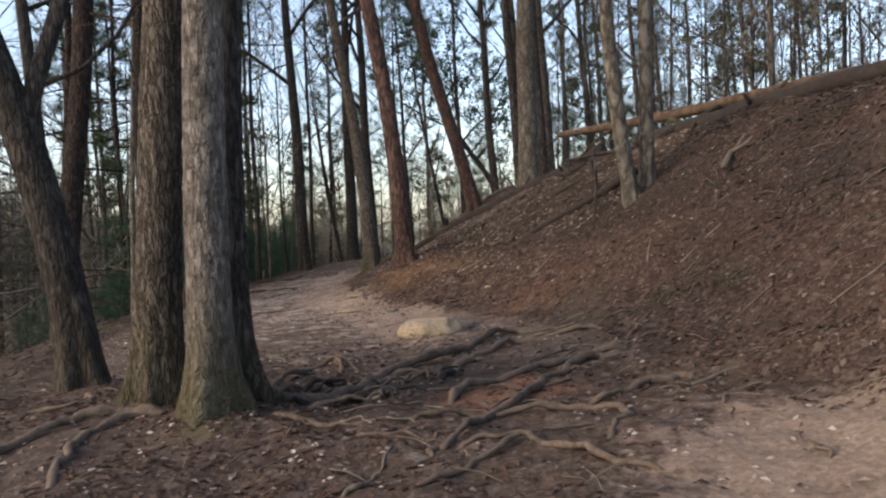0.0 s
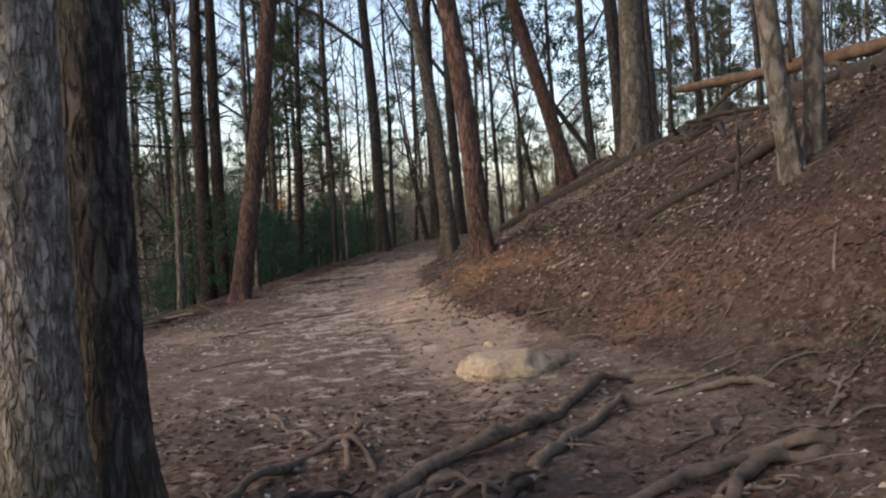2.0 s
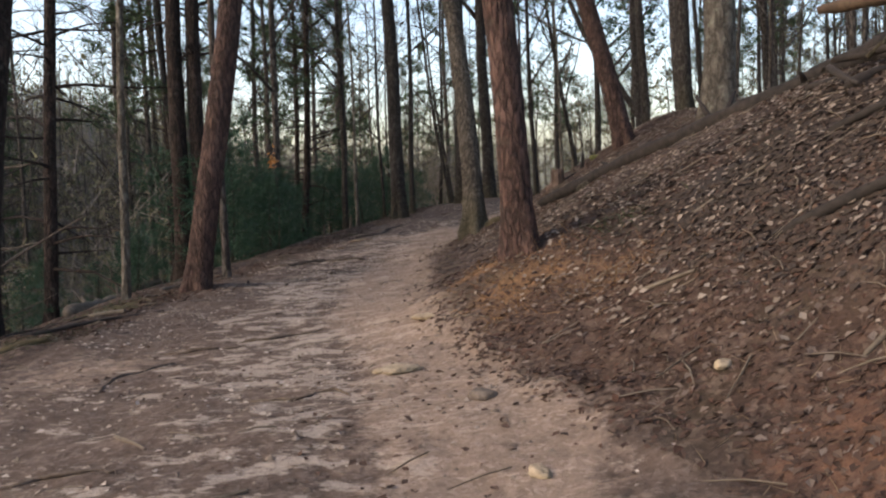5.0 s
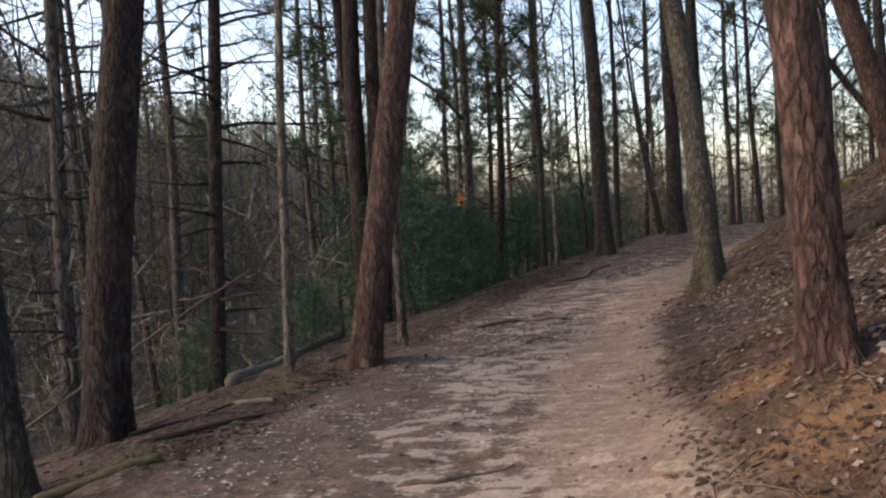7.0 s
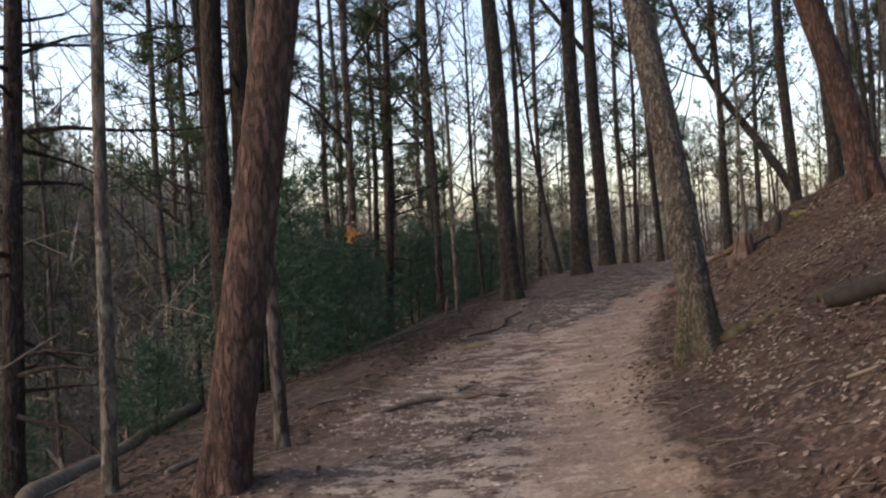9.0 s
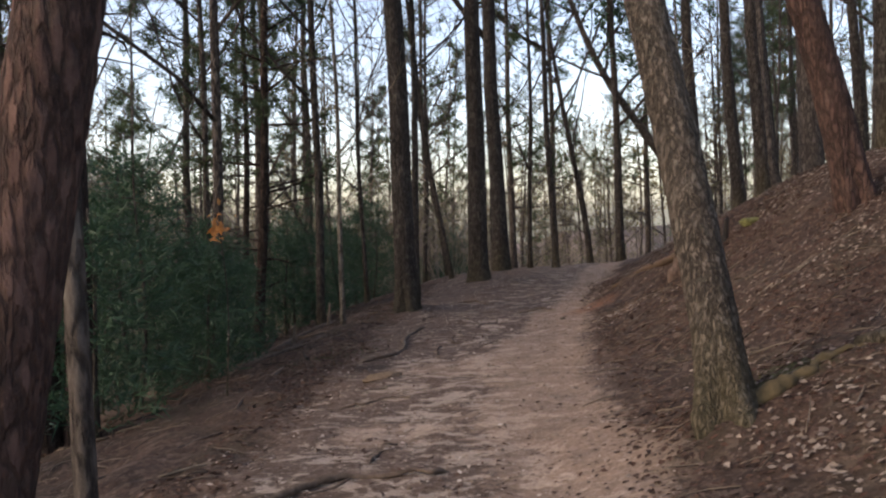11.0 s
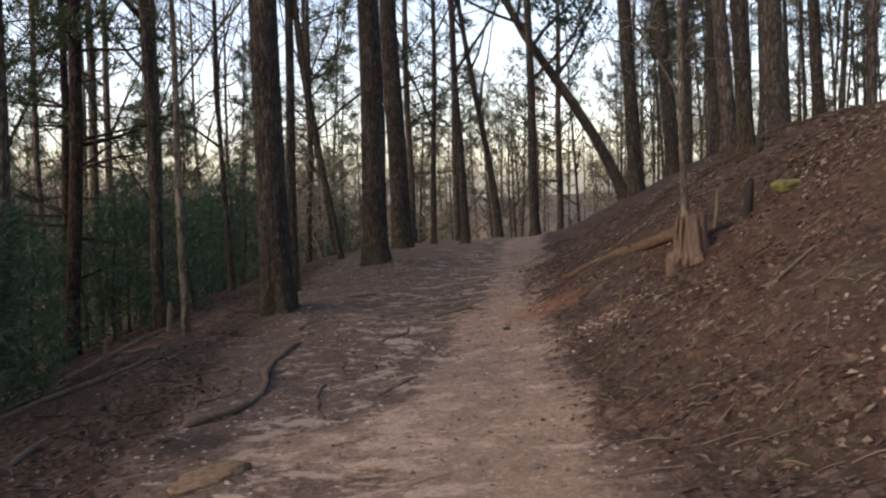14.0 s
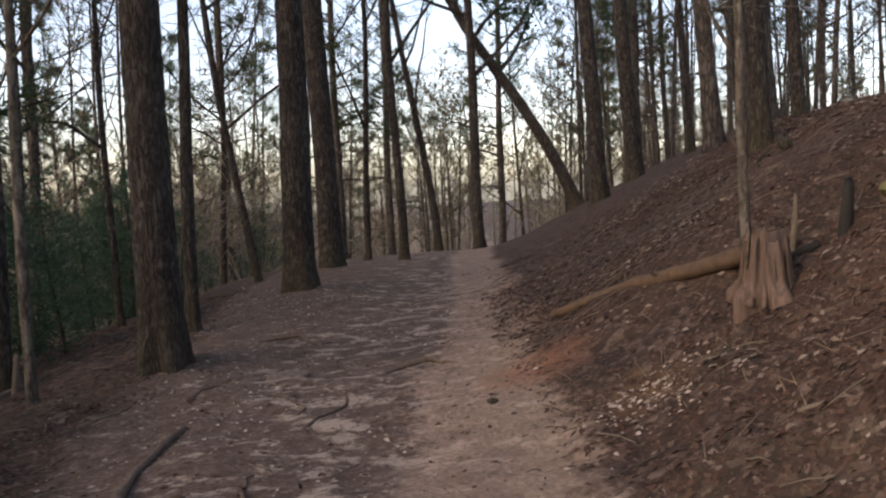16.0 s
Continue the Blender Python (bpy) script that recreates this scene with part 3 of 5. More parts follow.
def trunk_mesh(r, h, lean, bow, seed, fine, flare, ridge, sway=0.03):
    """A tapered trunk with a lobed foot and, where it stands near, real bark ridges."""
    if fine:
        z = np.concatenate([np.arange(-0.45, 4.6, 0.04), np.linspace(4.7, h, 16)])
        sides = 64 if r > 0.09 else 26
    else:
        z = np.concatenate([[-0.6, 0.0, 0.1, 0.25, 0.5, 1.0, 1.8], np.linspace(2.8, h, 10)])
        sides = 10
    off = centre(np.maximum(z, -0.1), lean, bow)
    off = off + sway * np.stack([np.sin(z * 0.9 + seed), np.cos(z * 0.7 + 2 * seed)], 1) * np.clip(z / 3, 0, 1)[:, None]
    pts = np.stack([off[:, 0], off[:, 1], z], 1)
    rad = r * (1 - 0.82 * np.clip(z / h, 0, 1) ** 1.15)
    lobes, ph = 3 + seed % 3, seed * 1.7

    def shape(a, p):
        zc = np.maximum(p[..., 2], 0.0)
        foot = np.exp(-zc / (1.1 * r + 0.1)) * flare
        k = 1 + foot * (0.55 + 0.45 * np.cos(lobes * a + ph) + 0.2 * np.cos((lobes + 2) * a - ph))
        flat = p.reshape(-1, 3)
        k = k + 0.05 * vnoise(flat * np.array([2.2, 2.2, 0.9]) + seed).reshape(k.shape)
        if fine:
            q = flat * np.array([ridge[0], ridge[0], ridge[1]]) + seed * 3.1
            q = q + 0.25 * vnoise(flat * 7.0)[:, None]
            crest = np.minimum(np.abs(vnoise(q)) * 2.8, 1.0)
            k = k + (ridge[2] / r) * (crest - 0.7 + 0.45 * vnoise(q * 2.1)).reshape(k.shape)
        return k

    return tube(pts, rad, sides, shape), pts, rad


def limb_line(start, yaw, pitch, length, droop, r, steps=5, wiggle=0.12):
    p, d = [np.array(start, float)], np.array([math.cos(yaw) * math.cos(pitch), math.sin(yaw) * math.cos(pitch), math.sin(pitch)])
    for _ in range(steps):
        d = d + r.normal(0, wiggle, 3) + np.array([0, 0, droop])
        d = d / np.linalg.norm(d)
        p.append(p[-1] + d * length / steps)
    return np.array(p)


def heart(pts, z):
    return np.array([np.interp(z, pts[:, 2], pts[:, 0]), np.interp(z, pts[:, 2], pts[:, 1]), z])


def pine_crown(pts, rad, h, r, first, dead, whorls, detail, spread):
    """Limbs in whorls, bare ones below, tufted ones above."""
    limbs, twigs, tuft_at, tuft_dir = [], [], [], []
    for k in range(whorls):
        u = k / max(1, whorls - 1)
        z = dead + (h - 0.4 - dead) * u
        alive = z > first
        v = (z - first) / (h - first) if alive else 0
        for j in range(r.integers(1, 4) if not alive else r.integers(2, 5)):
            reach = spread * (0.35 + 0.75 * r.random()) * ((1 - 0.75 * v) if alive else r.uniform(0.35, 0.9))
            base = heart(pts, z + r.uniform(-0.2, 0.2))
            br = 0.012 + 0.2 * np.interp(z, pts[:, 2], rad) * r.uniform(0.6, 1.1)
            line = limb_line(base, r.uniform(0, 2 * np.pi), r.uniform(-0.1, 0.35) + 0.5 * v, reach, -0.04 if not alive else 0.05, r, 4)
            limbs.append(tube(line, np.linspace(br, 0.005, len(line)), 5 if detail else 3))
            for m in range(detail * (4 if alive else 3) + 2):
                w = r.uniform(0.25, 1.0)
                s = line[int(w * (len(line) - 2))] * (1 - w % 0.25 * 4) + line[int(w * (len(line) - 2)) + 1] * (w % 0.25 * 4)
                d = (line[-1] - line[0]) / reach + r.normal(0, 0.55, 3)
                d /= np.linalg.norm(d)
                tip = s + d * r.uniform(0.25, 0.65) * (0.4 + 0.35 * reach)
                twigs.append((s, tip))
                if alive:
                    for e in np.linspace(0.45, 1.0, 3 if detail else 2):
                        tuft_at.append(s + (tip - s) * e)
                        tuft_dir.append(d)
    a = np.array([t[0] for t in twigs])
    b = np.array([t[1] for t in twigs])
    tv, tf = blades(a, (b - a), 1.0, 0.016 if detail else 0.024, r)
    n_each = 8 if detail else 4
    o = np.repeat(np.array(tuft_at), n_each, 0) + r.normal(0, 0.05, (len(tuft_at) * n_each, 3))
    d = np.repeat(np.array(tuft_dir), n_each, 0) * 0.6 + r.normal(0, 0.75, (len(tuft_at) * n_each, 3))
    d /= np.linalg.norm(d, axis=1)[:, None]
    needles = blades(o, d, 0.25 if detail else 0.45, 0.026 if detail else 0.065, r)
    return limbs, (tv, tf), needles


def bare_crown(pts, rad, h, r, first, count, detail):
    """Forked bare limbs with fine twigs."""
    limbs, twig_a, twig_b, subs = [], [], [], []
    for k in range(count):
        z = first + (h * 0.97 - first) * (k / count) ** 0.85 + r.uniform(-0.2, 0.2)
        base = heart(pts, z)
        length = (h - first) * r.uniform(0.28, 0.5) * (1.15 - 0.7 * k / count)
        br = max(0.014, 0.5 * np.interp(z, pts[:, 2], rad))
        line = limb_line(base, r.uniform(0, 2 * np.pi), r.uniform(0.45, 1.05), length, 0.06, r, 6, 0.16)
        limbs.append(tube(line, np.linspace(br, 0.008, len(line)), 6 if detail else 4))
        for m in range(6 if detail else 5):
            u = r.uniform(0.2, 1.0) * (len(line) - 1.01)
            s = line[int(u)] + (line[int(u) + 1] - line[int(u)]) * (u % 1)
            sub = limb_line(s, r.uniform(0, 2 * np.pi), r.uniform(0.1, 1.1), length * r.uniform(0.25, 0.5), 0.05, r, 2, 0.25)
            if detail:
                subs.append(tube(sub, np.linspace(0.011, 0.004, len(sub)), 3, cap=False))
            else:
                subs.append(blades(sub[:1], sub[-1:] - sub[:1], 1.0, 0.022, r))
            for q in range(7 if detail else 5):
                i = r.integers(0, len(sub) - 1)
                a = sub[i] + (sub[i + 1] - sub[i]) * r.random()
                d = (sub[-1] - sub[0]) * 0.6 / (np.linalg.norm(sub[-1] - sub[0]) + 1e-6) + r.normal(0, 0.5, 3)
                twig_a.append(a)
                twig_b.append(a + d * r.uniform(0.2, 0.6))
    a, b = np.array(twig_a), np.array(twig_b)
    twigs = blades(a, b - a, 1.0, 0.014 if detail else 0.022, r)
    return limbs, joined(subs + [twigs])


def tree(name, x, y, r, h, lean=(0, 0), bow=(0, 0), seed=1, mat=None, label="", kind="pine", fine=False, flare=0.55, ridge=(34, 7, 0.012),
         first=None, dead=None, spread=2.4, detail=1, stems=(), whorls=None, at=None, count=11, group="trees beside the trail"):
    """A tree with its foot in the ground: trunk (and further stems), each limb, twigs and crown."""
    rr = np.random.default_rng(seed)
    nl = 4 if group != "trees beside the trail" else 16
    root = thing(name, label, "tree", at or (x, y, land_at(x, y)), group)
    for k, (dx, dy, sr, sh, sl, sb, sm) in enumerate([(0, 0, r, h, lean, bow, mat), *stems]):
        data, pts, rad = trunk_mesh(sr, sh, sl, sb, seed + k, fine, flare, ridge)
        pts = pts + np.array([dx, dy, 0])
        part("trunk" if k == 0 else "stem", (data[0] + np.array([dx, dy, 0]), data[1]), sm, root)
        f = first if first is not None else sh * 0.5
        if kind == "pine":
            limbs, twigs, needles = pine_crown(pts, rad, sh, rr, f, dead if dead is not None else f * 0.6, whorls or int(12 + 4 * detail), detail, spread)
            keep = limbs
            if detail:
                for lm in limbs[:nl]:
                    part("limb", lm, sm, root)
                keep = limbs[nl:]
            part("twig_mass", joined(keep + [twigs]) if keep else twigs, sm, root)
            part("crown", needles, NEEDLE, root, "green pine needles", smooth=False)
        else:
            limbs, twigs = bare_crown(pts, rad, sh, rr, f, count, detail)
            if detail:
                for lm in limbs[:nl]:
                    part("limb", lm, sm, root)
                part("twig_mass", joined(limbs[nl:] + [twigs]), sm, root)
            else:
                part("twig_mass", joined(limbs + [twigs]), sm, root)
            if kind == "leafy":
                o = twigs[0][rr.integers(0, len(twigs[0]), 4200)] + rr.normal(0, 0.12, (4200, 3))
                part("crown", leaves(o, rr.normal(size=(len(o), 3)) - np.array([0, 0, 0.4]), 0.15, rr), EVERGREEN, root, "dark green leaves", smooth=False)
    return root


# multi-stemmed hardwood by the start of the trail
tree("hardwood_tree", -1.31, 4.78, 0.118, 17, (0.013, 0.004), (0.010, 0.003), 3, GREY, "grey hardwood with a mossy flared foot and fused dark stem",
     "bare", True, 1.1, (46, 16, 0.007), first=6.5,
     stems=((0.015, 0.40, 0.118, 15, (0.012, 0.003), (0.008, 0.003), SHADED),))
tree("hardwood_tree", -1.79, 5.33, 0.142, 18, (0.060, 0.02), (-0.0016, 0), 5, RIDGED, "grey-brown hardwood with deeply ridged bark",
     "bare", True, 0.6, (52, 20, 0.011), first=7)
tree("hardwood_tree", -2.76, 6.55, 0.150, 11, (-0.064, -0.027), (-0.046, -0.018), 8, SHADED, "leaning dark grey hardwood that forks low, by worn soil",
     "bare", True, 0.6, (60, 8, 0.008), first=4.0, count=9)
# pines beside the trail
tree("pine_tree", -6.11, 13.88, 0.190, 19, (0.066, 0.062), (0.0037, 0.0035), 11, PINE_SHADED, "tall dark pine with plated reddish bark at the trail edge",
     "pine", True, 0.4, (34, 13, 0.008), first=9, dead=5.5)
tree("pine_tree", -4.62, 15.85, 0.155, 18, (0.140, 0.072), (0.003, 0.001), 12, PINE, "reddish pine with flaking plated bark leaning over the trail",
     "pine", True, 0.4, (34, 13, 0.008), first=9, dead=5.5)
tree("pine_tree", -0.55, 12.80, 0.122, 18, (-0.045, 0.0), (-0.012, 0.0), 13, PINE, "reddish pine with flaking bark on the bank, straw at its foot",
     "pine", True, 0.6, (34, 13, 0.008), first=9, dead=5.5)
tree("pine_tree", 0.90, 22.35, 0.175, 18, (-0.24, 0.0), (-0.002, 0.0), 14, PINE, "leaning reddish pine on the leafy bank",
     "pine", True, 0.5, (34, 12, 0.009), first=9, dead=6)
tree("pine_tree", 1.91, 18.40, 0.212, 20, (0.025, -0.003), (0, 0), 15, SMOOTH, "thick pale straight trunk on top of the bank", "bare", False, 0.4, first=8)
# oak leaning over the trail
tree("oak_tree", -1.48, 18.22, 0.142, 15, (-0.045, 0.37), (-0.020, 0.0), 16, RIDGED, "grey oak leaning over the trail with moss on its foot",
     "bare", True, 0.75, (46, 5, 0.009), first=5.5)
# bank trees
tree("sapling_tree", 2.07, 9.39, 0.082, 11, (-0.125, 0.027), (0.018, -0.004), 17, SMOOTH, "slim mottled grey tree on the steep bank", "bare", True, 0.45, (50, 9, 0.004), first=4)
tree("sapling_tree", 2.29, 9.54, 0.080, 11, (0.017, -0.004), (0, 0), 18, SMOOTH, "slim brown-grey tree on the steep bank", "bare", True, 0.45, (50, 9, 0.004), first=4)
tree("hardwood_tree", 2.35, 35.96, 0.160, 17, (-0.041, 0.012), (0, 0), 20, SHADED, "dark straight hardwood on the bank", "bare", False, first=6)
tree("hardwood_tree", 4.00, 38.40, 0.180, 18, (-0.055, 0.019), (0, 0), 21, SHADED, "dark straight hardwood on the bank", "bare", False, first=6)
tree("hardwood_tree", 3.30, 33.0, 0.145, 18, (-0.064, 0.028), (0, 0), 22, FAR_BARK, "thick brown hardwood on the crest of the bank", "bare", False, first=6)
tree("hardwood_tree", 4.30, 33.4, 0.245, 18, (-0.03, 0.02), (0, 0), 23, FAR_BARK, "thick brown hardwood on the crest of the bank", "bare", False, first=6)
tree("hardwood_tree", 6.4, 35.8, 0.140, 17, (-0.049, 0.025), (0, 0), 24, SHADED, "dark hardwood on the crest of the bank", "bare", False, first=6)
tree("sapling_tree", 4.42, 36.45, 0.090, 13, (-0.056, 0.023), (0, 0), 25, SHADED, "slim dark tree on the bank", "bare", False, first=4)
tree("leaning_tree", 3.80, 42.0, 0.165, 12, (-0.42, 0.09), (-0.032, 0.012), 26, SHADED, "dark trunk leaning far over the trail with evergreen leaves", "leafy", False, first=3.6, count=14)
# left edge of the trail
tree("sapling_tree", -4.66, 16.88, 0.056, 10, (-0.01, -0.005), (0.004, 0.002), 27, FAR_BARK, "slim grey sapling close to a pine", "bare", True, 0.3, (50, 9, 0.003), first=4.5)
tree("sapling_tree", -5.92, 16.53, 0.058, 11, (0.040, 0.028), (0, 0), 28, SMOOTH, "slim pale-grey sapling at the trail edge", "bare", True, 0.3, (50, 9, 0.003), first=4.5)
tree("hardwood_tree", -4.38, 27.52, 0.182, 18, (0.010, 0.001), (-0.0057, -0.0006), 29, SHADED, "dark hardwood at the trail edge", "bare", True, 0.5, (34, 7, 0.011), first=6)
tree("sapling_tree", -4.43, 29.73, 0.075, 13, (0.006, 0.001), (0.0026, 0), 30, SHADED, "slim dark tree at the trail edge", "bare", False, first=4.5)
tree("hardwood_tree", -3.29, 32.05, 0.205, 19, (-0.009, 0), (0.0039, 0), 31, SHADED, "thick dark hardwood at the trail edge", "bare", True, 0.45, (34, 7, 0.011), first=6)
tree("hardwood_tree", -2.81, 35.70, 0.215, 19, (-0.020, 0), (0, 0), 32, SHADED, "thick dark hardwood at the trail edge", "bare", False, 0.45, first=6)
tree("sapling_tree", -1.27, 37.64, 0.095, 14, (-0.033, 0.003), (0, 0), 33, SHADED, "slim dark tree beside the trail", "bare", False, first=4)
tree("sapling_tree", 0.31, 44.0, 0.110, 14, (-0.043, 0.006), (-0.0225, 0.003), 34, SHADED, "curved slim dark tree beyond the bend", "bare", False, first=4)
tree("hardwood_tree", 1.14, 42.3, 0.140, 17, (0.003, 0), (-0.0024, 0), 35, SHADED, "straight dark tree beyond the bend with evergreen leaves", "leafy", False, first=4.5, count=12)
tree("pine_tree", -2.4, 43.5, 0.12, 15, (0.0, 0), (0, 0), 151, FAR_BARK, "pine with low green branches beyond the bend", "pine", False, first=3.2, dead=2, whorls=24, spread=3.0)
tree("pine_tree", 2.9, 47.5, 0.12, 16, (0.01, 0), (0, 0), 152, FAR_BARK, "pine with low green branches beyond the bend", "pine", False, first=3.0, dead=2, whorls=24, spread=3.0)
tree("pine_tree", -0.6, 49.0, 0.13, 17, (0.0, 0), (0, 0), 153, FAR_BARK, "pine with low green branches beyond the bend", "pine", False, first=3.6, dead=2, whorls=24, spread=3.2)
tree("pine_tree", 6.8, 45.5, 0.13, 16, (-0.01, 0), (0, 0), 154, FAR_BARK, "pine with low green branches on the bank", "pine", False, first=3.6, dead=2, whorls=24, spread=3.0)
tree("pine_tree", -5.6, 46.0, 0.12, 16, (0.0, 0), (0, 0), 155, FAR_BARK, "pine with low green branches beyond the bend", "pine", False, first=3.6, dead=2, whorls=24, spread=3.0)
tree("sapling_tree", -5.46, 27.5, 0.046, 9, (0.006, 0.001), (-0.0017, 0), 36, SMOOTH, "thin crooked sapling at the trail edge", "bare", True, 0.3, (50, 9, 0.003), first=3)
tree("hardwood_tree", -5.50, 12.4, 0.110, 13, (-0.070, -0.03), (0.004, 0.004), 37, SHADED, "dark leaning tree below the trail edge", "bare", False, first=3.5)
tree("hardwood_tree", -7.31, 21.32, 0.165, 18, (0.003, 0.001), (0.0041, 0.0017), 38, PINE_SHADED, "dark double-stemmed pine on the valley side", "pine", False, first=9, dead=4,
     stems=((0.34, 0.1, 0.15, 18, (0.012, 0.001), (0.001, 0), PINE_SHADED),))
tree("pine_tree", -7.86, 17.85, 0.105, 14, (0.052, 0.038), (0.0009, 0.0007), 40, PINE_SHADED, "slim pine with many dead side branches on the valley side", "pine", False, first=9.5, dead=1.0, whorls=38, spread=3.0)
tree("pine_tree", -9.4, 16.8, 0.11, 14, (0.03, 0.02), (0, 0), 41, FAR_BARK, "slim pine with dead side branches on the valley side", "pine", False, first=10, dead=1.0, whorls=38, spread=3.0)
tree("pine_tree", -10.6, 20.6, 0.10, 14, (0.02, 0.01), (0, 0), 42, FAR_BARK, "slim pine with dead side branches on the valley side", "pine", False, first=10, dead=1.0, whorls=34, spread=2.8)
tree("pine_tree", -9.0, 24.4, 0.09, 14, (0.01, 0.01), (0, 0), 43, PINE_SHADED, "slim pine with dead side branches on the valley side", "pine", False, first=10, dead=1.0, whorls=34, spread=2.8)


# further trunks that stand out on both sides
fork = [o for o in scene.objects if o.name == "hardwood_tree.002"][0]
part("limb", tube(smooth_line([(-0.25, -0.1, 1.75), (-0.22, -0.08, 2.2), (-0.02, 0.02, 2.9), (0.18, 0.08, 3.8), (0.35, 0.1, 5.0), (0.4, 0.1, 7.5)], 30), np.linspace(0.085, 0.02, 30), 16,
                  lambda a, p: 1 + 0.1 * vnoise(p.reshape(-1, 3) * np.array([20, 20, 5])).reshape(a.shape)), SHADED, fork)
tree("hardwood_tree", 2.32, 24.85, 0.145, 17, (-0.034, 0.005), (0, 0), 132, SHADED, "dark straight trunk on the crest", "bare", False, first=6)
tree("hardwood_tree", 2.99, 24.74, 0.125, 16, (-0.018, 0.003), (0, 0), 133, SHADED, "dark straight trunk on the crest", "bare", False, first=6)
tree("hardwood_tree", 1.89, 28.94, 0.115, 16, (-0.041, 0.004), (0, 0), 134, SHADED, "dark straight trunk on the bank", "bare", False, first=6)
tree("pine_tree", -9.37, 36.1, 0.11, 17, (0.028, 0.008), (0, 0), 135, FAR_BARK, "tall thin pine below the trail", "pine", False, first=6, dead=3, whorls=20)
tree("pine_tree", -8.54, 32.17, 0.078, 15, (0.033, 0.010), (0, 0), 136, PINE_SHADED, "thin dark pine below the trail", "pine", False, first=5, dead=2.5, whorls=20)
tree("hardwood_tree", -8.15, 36.42, 0.11, 17, (0.034, 0.008), (0, 0), 137, FAR_BARK, "bare hardwood below the trail", "bare", False, first=5)
tree("hardwood_tree", -6.09, 28.69, 0.08, 15, (0.012, 0.003), (0, 0), 138, SHADED, "slim dark tree at the edge of the drop", "bare", False, first=4)
tree("pine_tree", -9.35, 30.82, 0.09, 16, (0.027, 0.010), (0, 0), 139, FAR_BARK, "tall thin pine below the trail", "pine", False, first=4, dead=1.5, whorls=22)
tree("sapling_tree", -5.88, 32.79, 0.055, 11, (-0.032, -0.005), (0.004, 0), 140, SHADED, "crooked slim tree at the edge of the drop", "bare", False, first=2.5)
tree("sapling_tree", -4.05, 34.98, 0.062, 11, (-0.165, -0.008), (0.004, 0), 141, SHADED, "slim leaning tree at the trail edge", "bare", False, first=2.5)
tree("sapling_tree", -1.96, 38.98, 0.075, 12, (0.027, 0), (0, 0), 142, SHADED, "slim dark tree beside the trail", "bare", False, first=3)
tree("hardwood_tree", -5.29, 40.91, 0.075, 14, (0.044, 0.004), (0, 0), 143, SHADED, "slim dark tree below the trail", "bare", False, first=4)
tree("pine_tree", -7.37, 29.07, 0.10, 15, (0.063, 0.024), (0, 0), 144, PINE_SHADED, "slim dark pine with low green branches below the trail", "pine", False, first=2.6, dead=1.2, whorls=24)
tree("hardwood_tree", -9.83, 38.81, 0.105, 17, (0.013, 0.004), (0, 0), 145, FAR_BARK, "bare hardwood below the trail", "bare", False, first=5)
tree("sapling_tree", -4.34, 37.84, 0.056, 11, (-0.139, -0.009), (0, 0), 146, SHADED, "slim leaning tree at the trail edge", "bare", False, first=2.5)


# ---- the woods around: a few kinds, repeated ----
def woods(kind, spots, kinds, group):
    for k, (x, y, s) in enumerate(spots):
        src = kinds[k % len(kinds)]
        yaw = (k * 137.5) % 360
        tilt = 3.0 * math.sin(k * 2.3)
        m = pose(x, y, land_at(x, y) - 0.05, tilt, 2.5 * math.cos(k * 1.7), yaw) @ Matrix.Scale(s, 4)
        copy_thing(src, m)


FAR_GROUP = "trees of the woods"
pines = [tree("pine_tree", sx, sy, r, h, (0.01, 0.0), (0, 0), 50 + k, FAR_BARK, "tall thin pine with a sparse green crown in the woods", "pine", False, first=f, dead=dd,
              whorls=w, group=FAR_GROUP)
         for k, (sx, sy, r, h, f, dd, w) in enumerate([(-11.5, 27, 0.09, 17, 7.5, 2.5, 20), (-10, 35, 0.075, 15, 5.5, 2.0, 20), (-14, 22, 0.11, 19, 9, 3.0, 20),
                                                       (7.5, 30, 0.085, 16, 6, 2.5, 20), (-9.5, 24.5, 0.07, 13, 3.5, 1.5, 20)])]
bares = [tree("hardwood_tree", sx, sy, r, h, (0.01, 0.0), (0, 0), 60 + k, FAR_BARK, "bare thin hardwood with fine twigs in the woods", "bare", False, first=f, count=cn,
              group=FAR_GROUP)
         for k, (sx, sy, r, h, f, cn) in enumerate([(-8.6, 30, 0.075, 15, 3, 11), (-7.2, 33, 0.05, 12, 2.0, 11), (-12.5, 31, 0.095, 17, 4, 12),
                                                    (6.5, 27, 0.06, 13, 2.5, 11), (-6.8, 38, 0.045, 10, 1.5, 11), (-15, 28, 0.07, 14, 2.6, 11)])]


def scatter(n, x0, x1, y0, y1, gap, keep, seed):
    r = np.random.default_rng(seed)
    spots, cells = [], {}
    for _ in range(n * 30):
        x, y = r.uniform(x0, x1), r.uniform(y0, y1)
        if not keep(x, y):
            continue
        i, j = int(x // gap), int(y // gap)
        near = [p for a in (-1, 0, 1) for b in (-1, 0, 1) for p in cells.get((i + a, j + b), ())]
        if all((x - a) ** 2 + (y - b) ** 2 > gap * gap for a, b in near):
            cells.setdefault((i, j), []).append((x, y))
            spots.append((x, y, r.uniform(0.75, 1.2)))
        if len(spots) == n:
            break
    return spots


def off_trail(x, y):
    toe, edge = float(along(y, TOE)), float(along(y, EDGE))
    if y < 3:
        return (x < -6 or x > 6) and math.hypot(x, y) > 7
    if x < edge:
        return x < edge - (5.0 if y < 24 else 2.2)
    return x > toe + (6.6 if y < 24 else 4.5 if y < 36 else 2.0)


